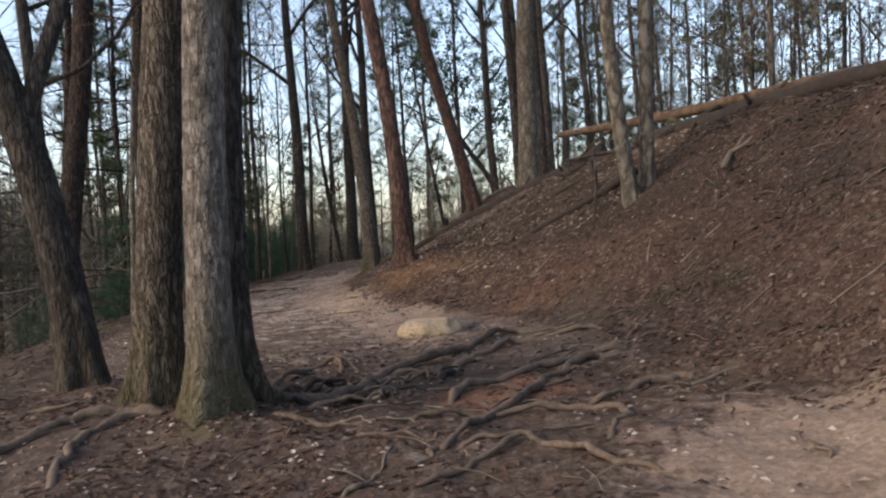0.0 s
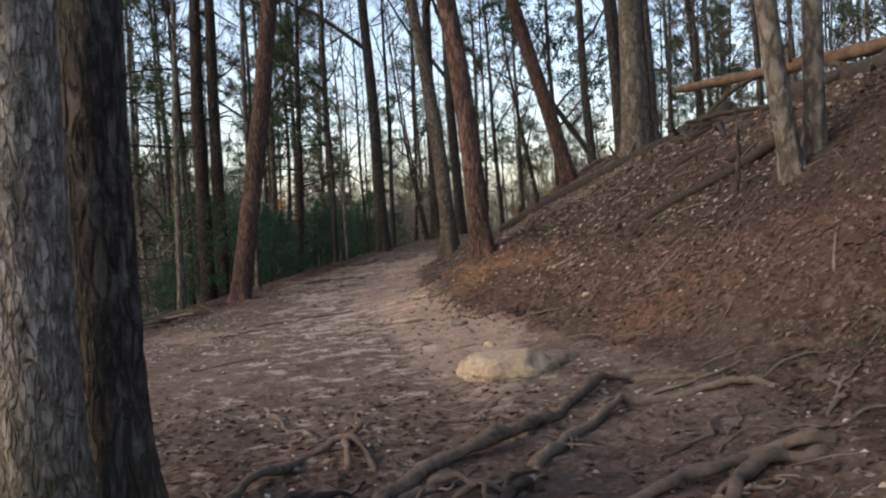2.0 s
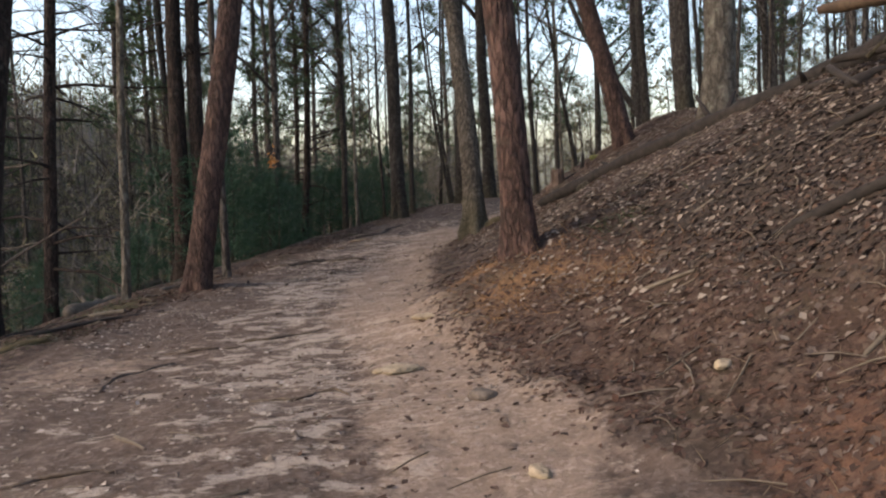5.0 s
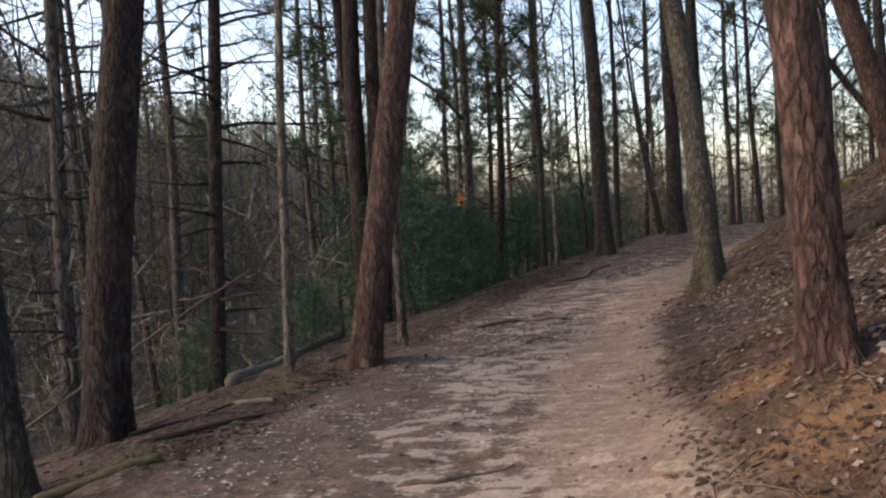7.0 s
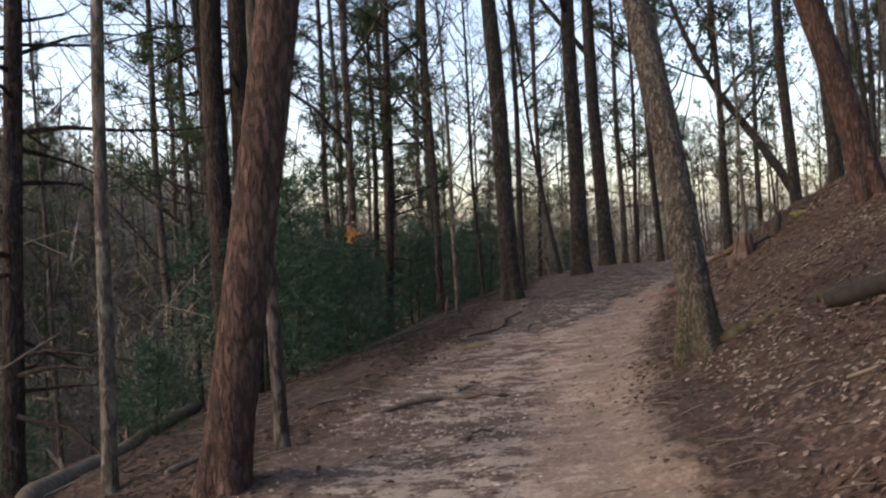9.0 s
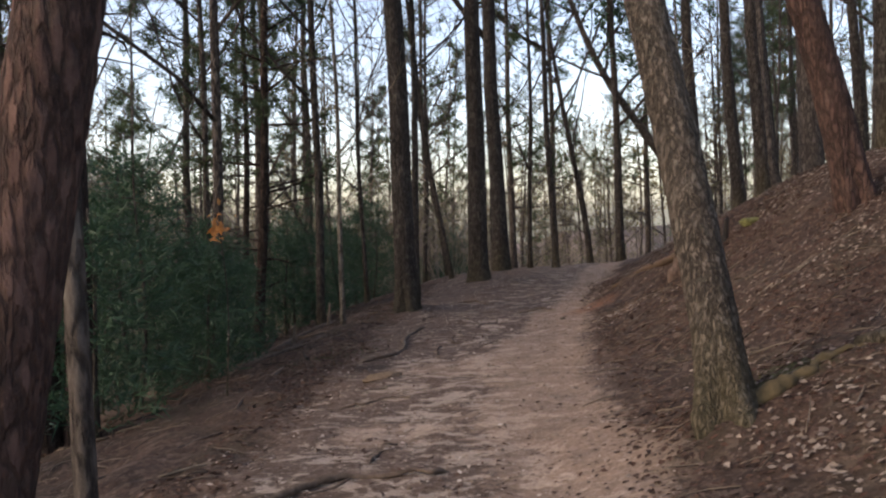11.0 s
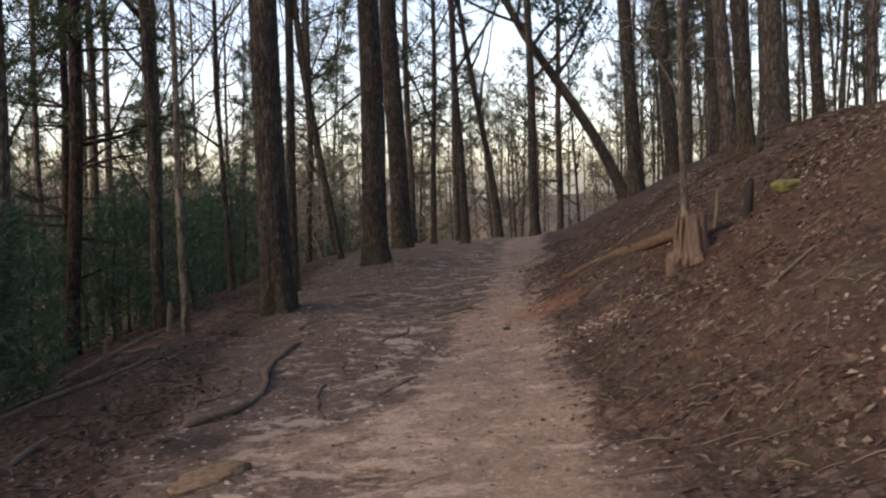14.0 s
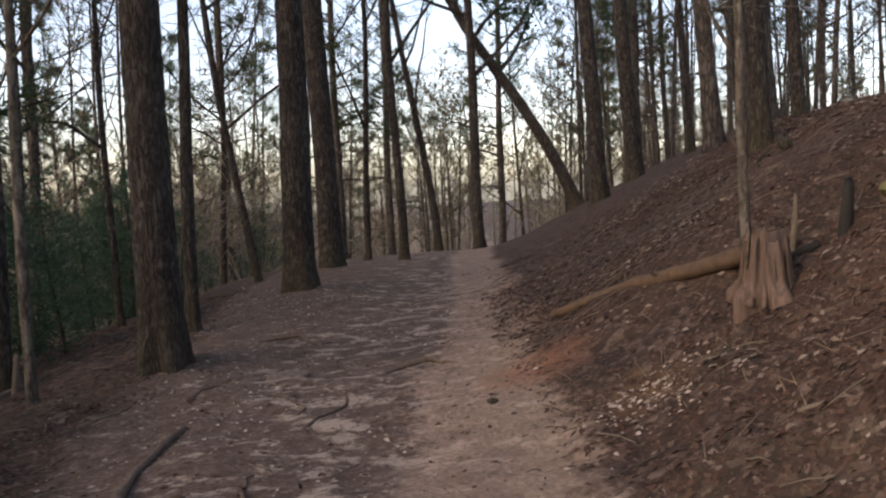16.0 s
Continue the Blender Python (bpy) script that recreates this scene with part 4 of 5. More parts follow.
left = scatter(62, -34, 4, 10, 62, 1.6, lambda x, y: x < along(y, EDGE) and off_trail(x, y), 21)
right = scatter(88, 2, 32, 8, 66, 1.2, lambda x, y: x > along(y, TOE) and off_trail(x, y), 22)
ahead = scatter(60, -22, 26, 46, 85, 1.6, off_trail, 23)
behind = scatter(26, -26, 24, -30, 3, 2.5, off_trail, 24)
other = right + ahead + behind
woods("pine", left[0::6] + other[0::3], pines, FAR_GROUP)
woods("bare", [p for k, p in enumerate(left) if k % 6] + other[1::3] + other[2::3], bares, FAR_GROUP)


def budding(x, y, h, seed):
    """A slender tree with a haze of olive buds on its twigs."""
    ob = tree("budding_tree", x, y, 0.05, h, (0.01, 0), (0, 0), seed, FAR_BARK, "slender tree with olive buds on its fine twigs", "bare", False, first=0.9, count=9, group=FAR_GROUP)
    r = np.random.default_rng(seed)
    twigs = [c for c in ob.children if c.name.startswith("twig_mass")][0]
    v = np.array([q.co[:] for q in twigs.data.vertices])
    o = v[r.integers(0, len(v), 700)] + r.normal(0, 0.04, (700, 3))
    part("foliage", leaves(o, r.normal(size=(700, 3)), 0.095, r), HAZE_LEAF, ob, "olive buds", smooth=False)
    return ob


buds = [budding(-3.2, 47, 7.5, 91), budding(5.5, 49, 6.5, 92), budding(-9.5, 41, 8.5, 93)]
brush = scatter(95, -22, 22, 46, 72, 0.9, lambda x, y: abs(x - np.interp(y, PATH_Y, PATH_X)) > 1.2, 28) + scatter(26, 5.0, 15, 10, 34, 1.2, lambda x, y: x > along(y, TOE) + 5.2, 31) + scatter(20, -26, -8.5, 12, 46, 1.3, lambda x, y: True, 29)
woods("bud", brush, buds, FAR_GROUP)


def triangles(faces):
    return np.array([(f[0], f[k], f[k + 1]) for f in faces for k in range(1, len(f) - 1)])


def far_kind(seed, h, pine):
    """A plain far tree as verts, triangles and material slots."""
    r = np.random.default_rng(seed)
    z = np.array([-0.5, 0.3, h * 0.3, h * 0.6, h])
    pts = np.stack([0.25 * np.sin(z / h * 4 + seed), 0.2 * np.sin(z / h * 3), z], 1)
    rad = np.array([0.17, 0.14, 0.11, 0.08, 0.02])
    if pine:
        limbs, twigs, needles = pine_crown(pts, rad, h, r, h * 0.22, h * 0.15, 11, 0, 2.4)
        items = [tube(pts, rad, 5), *limbs, twigs]
    else:
        limbs, twigs = bare_crown(pts, rad, h, r, h * 0.2, 6, 0)
        items = [tube(pts, rad, 5), *limbs, twigs]
        o = twigs[0][r.integers(0, len(twigs[0]), 260)]
        needles = leaves(o + r.normal(0, 0.15, o.shape), r.normal(size=o.shape), 0.34, r)
    v, f = joined(items)
    t = triangles(f)
    slot = np.zeros(len(t), int)
    if needles is not None:
        t = np.concatenate([t, np.asarray(needles[1]) + len(v)])
        v = np.concatenate([v, needles[0]])
        slot = np.concatenate([slot, np.full(len(t) - len(slot), 1 if pine else 2)])
    return v, t, slot


def far_wood(name, spots, kinds, label, wood=FAR_BARK):
    vs, ts, ss, base = [], [], [], 0
    for k, (x, y, s) in enumerate(spots):
        v, t, slot = kinds[k % len(kinds)]
        a = k * 2.4
        c, d = math.cos(a) * s, math.sin(a) * s
        vs.append(np.stack([v[:, 0] * c - v[:, 1] * d + x, v[:, 0] * d + v[:, 1] * c + y, v[:, 2] * s + land_at(x, y)], 1))
        ts.append(t + base)
        ss.append(slot)
        base += len(v)
    me = mesh_from(name, np.concatenate(vs), np.concatenate(ts), [wood, NEEDLE, HAZE_LEAF], False)
    me.polygons.foreach_set("material_index", np.concatenate(ss).astype(np.int32))
    return tagged(new(name, me), label, "woods", kind="stuff")


kinds = [far_kind(1, 13, False), far_kind(2, 15, False), far_kind(3, 15, True), far_kind(4, 12, False), far_kind(5, 17, True), far_kind(6, 14, False)]
far_wood("far_woods", scatter(210, -115, -26, -5, 120, 2.2, lambda x, y: True, 25), kinds, "bare brown and green woods on the far hillside")
far_wood("distant_woods", scatter(120, -34, 70, 74, 140, 2.6, lambda x, y: True, 26), kinds, "bare woods and pines beyond the bend")


def hill_kind(seed, h):
    """A small bare tree of the far hillside: trunk, limbs, a haze of twigs and buds."""
    r = np.random.default_rng(seed)
    trunk = tube([(0, 0, -1.0), (0.1, 0.05, h * 0.5), (0.0, 0.1, h)], [0.16, 0.11, 0.02], 3, cap=False)
    a = np.stack([np.zeros(16), np.zeros(16), r.uniform(0.2, 0.9, 16) * h], 1)
    yaw = r.uniform(0, 6.28, 16)
    d = np.stack([np.cos(yaw), np.sin(yaw), r.uniform(0.5, 1.4, 16)], 1) * r.uniform(0.12, 0.24, (16, 1)) * h
    limbs = blades(a, d, 1.0, 0.10, r)
    k = r.integers(0, 16, 110)
    o = a[k] + d[k] * r.uniform(0.3, 1.0, (110, 1))
    twigs = blades(o, r.normal(0, 0.7, (110, 3)) + np.array([0, 0, 0.5]), 1.0, 0.045, r)
    q = o[r.integers(0, 110, 90)] + r.normal(0, 0.5, (90, 3))
    haze = blades(q, r.normal(0, 0.3, (90, 3)), 1.0, 0.16, r)
    v, f = joined([trunk, limbs, twigs])
    t = triangles(f)
    return np.concatenate([v, haze[0]]), np.concatenate([t, haze[1] + len(v)]), np.concatenate([np.zeros(len(t), int), np.full(len(haze[1]), 2)])


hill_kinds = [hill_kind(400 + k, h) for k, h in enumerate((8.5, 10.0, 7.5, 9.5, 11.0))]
far_wood("hillside_woods", scatter(1500, -135, -27, 18, 150, 1.3, lambda x, y: True, 30), hill_kinds, "dense bare brown and olive woods covering the far hillside", HAZED_TWIG)


def thicket(name, spots, label, seed):
    """Low tangled brush: thin stems, twigs and a haze of small buds."""
    r = np.random.default_rng(seed)
    base, way, tips = [], [], []
    for x, y, s in spots:
        foot = np.array([x, y, land_at(x, y) - 0.1])
        for k in range(7):
            d = np.array([r.normal(0, 0.5), r.normal(0, 0.5), 1.5]) * r.uniform(1.0, 2.1) * s
            base.append(foot)
            way.append(d)
            for q in range(7):
                o = foot + d * r.uniform(0.25, 0.95)
                t = np.array([r.normal(0, 0.5), r.normal(0, 0.5), r.uniform(0.0, 0.8)]) * s
                base.append(o)
                way.append(t)
                tips.append(o + t * r.uniform(0.3, 1.0))
    stems = blades(np.array(base), np.array(way), 1.0, 0.03, r)
    o = np.repeat(np.array(tips), 3, 0) + r.normal(0, 0.14, (len(tips) * 3, 3))
    buds_ = blades(o, r.normal(size=o.shape) * 0.11, 1.0, 0.04, r)
    me = mesh_from(name, np.concatenate([stems[0], buds_[0]]), np.concatenate([stems[1], buds_[1] + len(stems[0])]), [HAZED_TWIG, HAZE_LEAF], False)
    me.polygons.foreach_set("material_index", np.concatenate([np.zeros(len(stems[1])), np.ones(len(buds_[1]))]).astype(np.int32))
    return tagged(new(name, me), label, "brush", kind="stuff")


thicket("brush_thicket", scatter(170, -24, 26, 50, 76, 0.9, lambda x, y: abs(x - np.interp(y, PATH_Y, PATH_X)) > 1.5, 41), "tangled brown and olive brush beyond the bend", 42)
thicket("valley_thicket", scatter(150, -34, -7, 11, 62, 1.0, lambda x, y: x < along(y, EDGE) - 2.8, 43), "tangled brown and olive brush on the valley side", 44)

thicket("bend_thicket", [(x, y, 1.55 * s) for x, y, s in scatter(190, -26, -3.5, 36, 64, 0.95, lambda x, y: x < along(y, EDGE) - 1.0, 45)], "tall tangled brown and olive brush below the bend", 46)

# ---- evergreen undergrowth below the trail ----
def young_pine(x, y, h, seed):
    """A feathery young white pine, green down to the ground."""
    r = np.random.default_rng(seed)
    root = thing("young_pine", "feathery dark green young pine below the trail", "tree", (x, y, land_at(x, y) - 0.03), "undergrowth below the trail")
    z = np.linspace(-0.2, h, 10)
    pts = np.stack([0.05 * np.sin(z * 2 + seed), 0.05 * np.cos(z * 1.7), z], 1)
    part("trunk", tube(pts, np.linspace(0.035, 0.008, 10), 7), SHADED, root)
    at, way = [], []
    for k in range(int(h * 12)):
        zz = 0.1 + (h - 0.15) * k / (h * 12)
        reach = (0.35 + 0.42 * h * (1 - zz / h)) * r.uniform(0.6, 1.1)
        line = limb_line(heart(pts, zz), k * 2.4 + r.uniform(-0.4, 0.4), r.uniform(0.05, 0.5), reach, 0.0, r, 4, 0.12)
        if k % 6 == 0 and reach > 0.3:
            part("limb", tube(line, np.linspace(0.009, 0.003, len(line)), 4), SHADED, root)
        for u in np.linspace(0.25, 1.0, 8):
            q = u * (len(line) - 1.001)
            p = line[int(q)] + (line[int(q) + 1] - line[int(q)]) * (q % 1)
            at.append(p + r.normal(0, 0.06, 3))
            way.append(line[-1] - line[0])
    n_each = 9
    o = np.repeat(np.array(at), n_each, 0) + r.normal(0, 0.05, (len(at) * n_each, 3))
    d = np.repeat(np.array(way), n_each, 0)
    d = d / (np.linalg.norm(d, axis=1)[:, None] + 1e-9) * 0.7 + r.normal(0, 0.6, o.shape)
    d /= np.linalg.norm(d, axis=1)[:, None]
    part("foliage", blades(o, d, 0.19, 0.019, r), EVERGREEN, root, "dark green needles", smooth=False)
    return root


young = [young_pine(-6.75, 21.3, 2.3, 80), young_pine(-8.6, 23.5, 3.0, 81), young_pine(-7.4, 26.2, 2.0, 82), young_pine(-8.4, 26.8, 2.6, 83)]
under = scatter(40, -24, -4.5, 18.5, 52, 0.95, lambda x, y: x < along(y, EDGE) - 1.6 and x > -30 + 0.45 * y, 27)
under = [(x, y, s if x + 1.9 > -0.5 * (y - 10.8) else 0.5 * s) for k, (x, y, s) in enumerate(under) if k % 2 or x + 1.9 > -0.5 * (y - 10.8)]
woods("young", under + [(-6.9, 22.7, 1.0), (-6.5, 24.0, 0.85), (-7.5, 19.9, 0.45), (-6.9, 25.4, 0.9), (-7.7, 24.3, 1.1), (-8.3, 21.4, 0.5), (-8.0, 18.0, 0.4), (-6.2, 31.0, 0.8), (-5.9, 34.2, 0.8),
                        (-7.4, 28.0, 0.9), (-8.3, 29.6, 1.1), (-7.0, 30.6, 0.85), (-9.4, 27.4, 1.2), (-8.0, 31.4, 1.0), (-9.6, 33.0, 1.2), (-6.8, 34.8, 0.9), (-8.4, 35.6, 1.1), (-5.6, 36.8, 0.85), (-7.2, 38.4, 1.1), (-9.3, 19.3, 0.5), (-7.2, 33.0, 0.9)], young, "")

# ---- leaf litter ----
def litter(name, n, area, density, mat, size, label, seed, lift=0.007):
    r = np.random.default_rng(seed)
    x = r.uniform(area[0], area[1], n * 3)
    y = r.uniform(area[2], area[3], n * 3)
    ok = r.random(n * 3) < density(x, y)
    x, y = x[ok][:n], y[ok][:n]
    z = land(x, y) + lift
    d = np.stack([r.normal(size=len(x)), r.normal(size=len(x)), r.normal(0, 0.10, len(x))], 1)
    n_ = len(x)
    e = 0.08
    sx, sy = (land(x + e, y) - land(x - e, y)) / (2 * e), (land(x, y + e) - land(x, y - e)) / (2 * e)
    d = d / np.linalg.norm(d, axis=1)[:, None]
    d[:, 2] += sx * d[:, 0] + sy * d[:, 1]
    d = d / np.linalg.norm(d, axis=1)[:, None]
    o = np.stack([x, y, z], 1) - d * size * 0.4
    side = np.cross(d, np.stack([r.normal(0, 0.25, n_) - sx, r.normal(0, 0.25, n_) - sy, np.ones(n_)], 1))
    side /= np.linalg.norm(side, axis=1)[:, None]
    s = size * r.uniform(0.5, 1.4, (n_, 1))
    up = np.stack([-sx, -sy, np.ones(n_)], 1) * s * r.uniform(0.0, 0.16, (n_, 1))
    v = np.stack([o, o + d * s * 0.55 + side * s * 0.34 + up, o + d * s, o + d * s * 0.5 - side * s * 0.3 + up], 1).reshape(-1, 3)
    i = np.arange(4 * n_).reshape(n_, 4)
    ob = new(name, mesh_from(name, v, np.concatenate([i[:, [0, 1, 2]], i[:, [0, 2, 3]]]), mat, False))
    return tagged(ob, label, "leaves", kind="stuff")


litter("leaf_litter", 210000, (-7.5, 5.6, 1.5, 33), lambda x, y: np.clip(1 - 0.96 * trail_mask(x, y) - 0.9 * hump(x, y, 1.75, 3.5, 0.7), 0, 1) * np.where(x < along(y, EDGE), 0.3, 1.0) * np.clip(0.55 + 0.9 * vnoise(np.stack([x, y, x * 0], 1) * 0.9), 0.06, 1),
       LITTER, 0.046, "dry brown fallen leaves on the bank", 31, 0.002)
litter("trail_leaves", 13000, (-6, 2.5, 3, 34), lambda x, y: trail_mask(x, y) * np.interp(y, [18, 22], [1.0, 0.5]) * np.clip(0.35 + vnoise(np.stack([x, y, x * 0 + 2], 1) * 1.3), 0.03, 1)
       * (1 - 0.85 * np.exp(-((x - np.interp(y, PATH_Y, PATH_X)) / 0.4) ** 2)), PALE_LITTER, 0.036, "trodden pale leaf scraps on the trail", 32, 0.006)
litter("pale_leaf_patch", 300, (-1.75, -0.75, 24.0, 24.9), lambda x, y: hump(x, y, -1.27, 24.45, 0.17) + 0.12 * hump(x, y, -0.9, 24.5, 0.3), PALE_LITTER, 0.036, "patch of pale dry leaves at the foot of the bank", 37)
litter("pale_bank_leaves", 13000, (-2.5, 4.5, 6, 33), lambda x, y: np.clip((x - along(y, TOE) - 0.1) / 0.5, 0, 1) * np.interp(y, [6, 14], [0.4, 1.0]) * np.clip(0.35 + 1.2 * vnoise(np.stack([x, y, x * 0 + 11], 1) * 0.7), 0.05, 1),
       GREY_LITTER, 0.048, "bleached grey leaves scattered on the bank", 39, 0.016)
litter("trail_litter", 3500, (-6, 2.5, 3, 34), lambda x, y: trail_mask(x, y) * np.clip(0.4 + vnoise(np.stack([x, y, x * 0 + 7], 1) * 1.1), 0.03, 1)
       * (1 - 0.8 * np.exp(-((x - np.interp(y, PATH_Y, PATH_X)) / 0.4) ** 2)), LITTER, 0.034, "brown leaf scraps on the trail", 33, 0.006)


# dims the bank below y 15: tree shade put into leaf colour
litter("damp_leaf_litter", 42000, (-1.0, 6.0, 5.0, 15.0), lambda x, y: np.clip((x - along(y, TOE) - 0.8) / 0.6, 0, 1) * (1 - 0.95 * hump(x, y, 1.75, 3.5, 0.8)) * np.clip(1.5 * vnoise(np.stack([x, y, x * 0 + 4], 1) * 1.1) + 0.35, 0.04, 1),
       SHADED_LITTER, 0.055, "fallen leaves coloured dark for tree shade, in patches on the bank", 38, 0.008)


def twig_litter(n, seed):
    """Short broken twigs strewn on the bank and along the drop."""
    r = np.random.default_rng(seed)
    x, y = r.uniform(-7.5, 5.5, n * 3), r.uniform(2, 33, n * 3)
    ok = r.random(n * 3) < np.clip(1 - 0.8 * trail_mask(x, y), 0.1, 1)
    x, y = x[ok][:n], y[ok][:n]
    a, ln, rad = r.uniform(0, 2 * np.pi, len(x)), r.uniform(0.06, 0.32, len(x)), r.uniform(0.0025, 0.006, len(x))
    items = []
    x2, y2 = x + np.cos(a) * ln, y + np.sin(a) * ln
    z1, z2 = land(x, y) + rad + 0.006, land(x2, y2) + rad + 0.012
    for k in range(len(x)):
        p = np.array([(x[k], y[k], z1[k]), ((x[k] + x2[k]) / 2 + 0.01, (y[k] + y2[k]) / 2, (z1[k] + z2[k]) / 2 + 0.012), (x2[k], y2[k], z2[k])])
        items.append(tube(p, [rad[k], rad[k], rad[k] * 0.6], 3, cap=False))
    v, f = joined(items)
    return tagged(new("twig_litter", mesh_from("twig_litter", v, f, DEAD)), "small dry twigs strewn over the ground", "twigs", kind="stuff")


twig_litter(3200, 35)


def pebbles(n, seed):
    """Small stones and clods pressed into the tread."""
    r = np.random.default_rng(seed)
    x, y = r.uniform(-5.5, 2.2, n * 4), r.uniform(2.5, 34, n * 4)
    ok = r.random(n * 4) < trail_mask(x, y)
    x, y = x[ok][:n], y[ok][:n]
    z = land(x, y)
    base = np.array([(1, 0, 0), (0.4, 0.8, 0), (-0.6, 0.7, 0), (-1, -0.1, 0), (-0.4, -0.9, 0), (0.7, -0.7, 0), (0.1, 0.1, 0.75)])
    tri_ = np.array([(i, (i + 1) % 6, 6) for i in range(6)])
    s = r.uniform(0.006, 0.022, (len(x), 1, 1)) ** 1.0
    v = base[None] * s * r.uniform(0.7, 1.3, (len(x), 7, 3)) + np.stack([x, y, z - 0.001], 1)[:, None, :]
    f = (tri_[None] + 7 * np.arange(len(x))[:, None, None]).reshape(-1, 3)
    return tagged(new("pebbles", mesh_from("pebbles", v.reshape(-1, 3), f, PEBBLE, False)), "small stones pressed into the trail", "pebbles", kind="stuff")


pebbles(2600, 36)


def tuft(n, x, y, size, mat, name, label, seed, spread):
    r = np.random.default_rng(seed)
    px, py = x + r.normal(0, spread, n), y + r.normal(0, spread, n)
    o = np.stack([px, py, land(px, py) - 0.005], 1)
    d = r.normal(size=(n, 3)) * np.array([1, 1, 0.45]) + np.array([0, 0, 0.35])
    d /= np.linalg.norm(d, axis=1)[:, None]
    v, f = blades(o, d, size, 0.006, r)
    return tagged(new(name, mesh_from(name, v, f, mat, False)), label, "plants", kind="stuff")


for k, (x, y, s) in enumerate([(-0.82, 13.1, 0.20), (-0.42, 12.45, 0.24), (0.1, 11.7, 0.22), (-0.55, 11.9, 0.2)]):
    tuft(240, x, y, 0.13, STRAW, "pine_straw", "orange pine needles fallen on the bank", 90 + k, s)
for k, (x, y, s) in enumerate([(-1.0, 24.5, 0.2), (-0.8, 23.8, 0.3), (0.9, 9.4, 0.3)]):
    tuft(120, x, y, 0.12, DRY_TUFT, "dry_grass", "dry straw-coloured grass on the bank", 100 + k, s)
for k, (x, y, s) in enumerate([(-4.9, 23.6, 0.35), (-5.0, 12.8, 0.3), (1.8, 6.9, 0.15), (2.1, 6.4, 0.12), (0.2, 12.6, 0.15), (-5.5, 15.5, 0.35)]):
    tuft(260, x, y, 0.10, GREEN_TUFT, "low_plants", "low green plants on the ground", 110 + k, s)


# ---- roots ----
def root_run(points, r0, r1, seed, mat=ROOT, label="bare weathered tree root across the trail", name="tree_root", sink=0.25, lift=0.0, category="root"):
    """A root that follows the ground, half sunk, knobbly, its ends going under."""
    line = smooth_line([(x, y, 0) for x, y in points], 11 * len(points) + 10)
    rr = np.random.default_rng(seed)
    n = len(line)
    wob = np.stack([np.linspace(0, n / 5, n), np.full(n, seed * 0.7), np.zeros(n)], 1)
    line[:, :2] += 0.03 * np.stack([vnoise(wob), vnoise(wob + 20)], 1) + 0.012 * np.stack([np.sin(np.linspace(0, 9, n) + seed), np.cos(np.linspace(0, 11, n) + seed)], 1)
    rad = 0.64 * np.linspace(r0, r1, n) * (1 + 0.3 * vnoise(np.stack([np.linspace(0, n / 4, n), np.full(n, seed * 1.3), np.zeros(n)], 1)))
    arch = 0.5 + 0.5 * np.sin(np.linspace(0, 3.0 * len(points), n) + seed)
    line[:, 2] = land(line[:, 0], line[:, 1]) + rad * (1 - 2 * sink) * 0.6 + lift * arch
    ends = np.clip(np.minimum(np.arange(n), np.arange(n)[::-1]) / 4, 0, 1)
    line[:, 2] -= (1 - ends) * (rad + 0.02)
    ob = new(name, mesh_from(name, *tube(line, rad, 9, lambda a, p: 1 + 0.3 * vnoise(p.reshape(-1, 3) * 13 + seed).reshape(a.shape) + 0.16 * vnoise(p.reshape(-1, 3) * 40).reshape(a.shape)), mat))
    return tagged(ob, label, category, group="roots across the trail" if name == "tree_root" else "")


root_run([(-1.15, 5.15), (-0.97, 5.6), (-0.71, 5.62), (-0.42, 6.1), (-0.01, 6.6), (0.22, 7.1), (0.54, 7.6), (1.06, 7.35)], 0.075, 0.035, 1, lift=0.05)
root_run([(0.04, 6.2), (0.34, 6.75), (0.57, 7.1), (1.01, 7.1), (1.25, 6.95)], 0.045, 0.03, 2, lift=0.03)
root_run([(0.0, 4.95), (0.11, 5.17), (0.3, 5.52), (0.64, 5.92), (0.94, 6.07), (1.25, 6.1)], 0.03, 0.05, 3, lift=0.04)
root_run([(-0.05, 4.1), (0.04, 4.26), (0.18, 4.55), (0.4, 5.02), (0.71, 5.6), (1.0, 5.98), (1.2, 6.05)], 0.025, 0.05, 4, lift=0.03)
root_run([(-0.21, 4.53), (0.0, 4.64), (0.31, 4.69), (0.73, 4.65), (0.92, 4.55)], 0.02, 0.03, 5, lift=0.03)
root_run([(0.95, 4.58), (0.83, 4.29), (0.72, 4.06)], 0.028, 0.02, 6)
root_run([(0.78, 4.81), (1.03, 5.04), (1.27, 5.2), (1.48, 5.22)], 0.022, 0.045, 7, lift=0.03)
root_run([(-0.16, 3.6), (0.12, 3.88), (0.34, 4.08), (0.51, 3.94), (0.68, 3.76), (0.88, 3.6)], 0.02, 0.03, 8, lift=0.03)
root_run([(0.9, 4.72), (1.17, 4.69), (1.36, 4.52)], 0.014, 0.01, 9)
root_run([(-0.5, 4.32), (-0.14, 4.26), (0.1, 4.35)], 0.014, 0.01, 10)
root_run([(-0.2, 3.85), (-0.1, 4.05), (-0.02, 4.2)], 0.022, 0.016, 11)
root_run([(-1.2, 5.6), (-1.05, 6.2), (-0.85, 6.5), (-0.62, 6.15)], 0.035, 0.02, 12, lift=0.05)
root_run([(-0.78, 6.2), (-0.85, 6.7), (-0.95, 7.3)], 0.03, 0.015, 13, lift=0.05)
root_run([(-1.66, 7.7), (-1.3, 7.1), (-1.1, 6.9)], 0.018, 0.02, 14, DEAD)
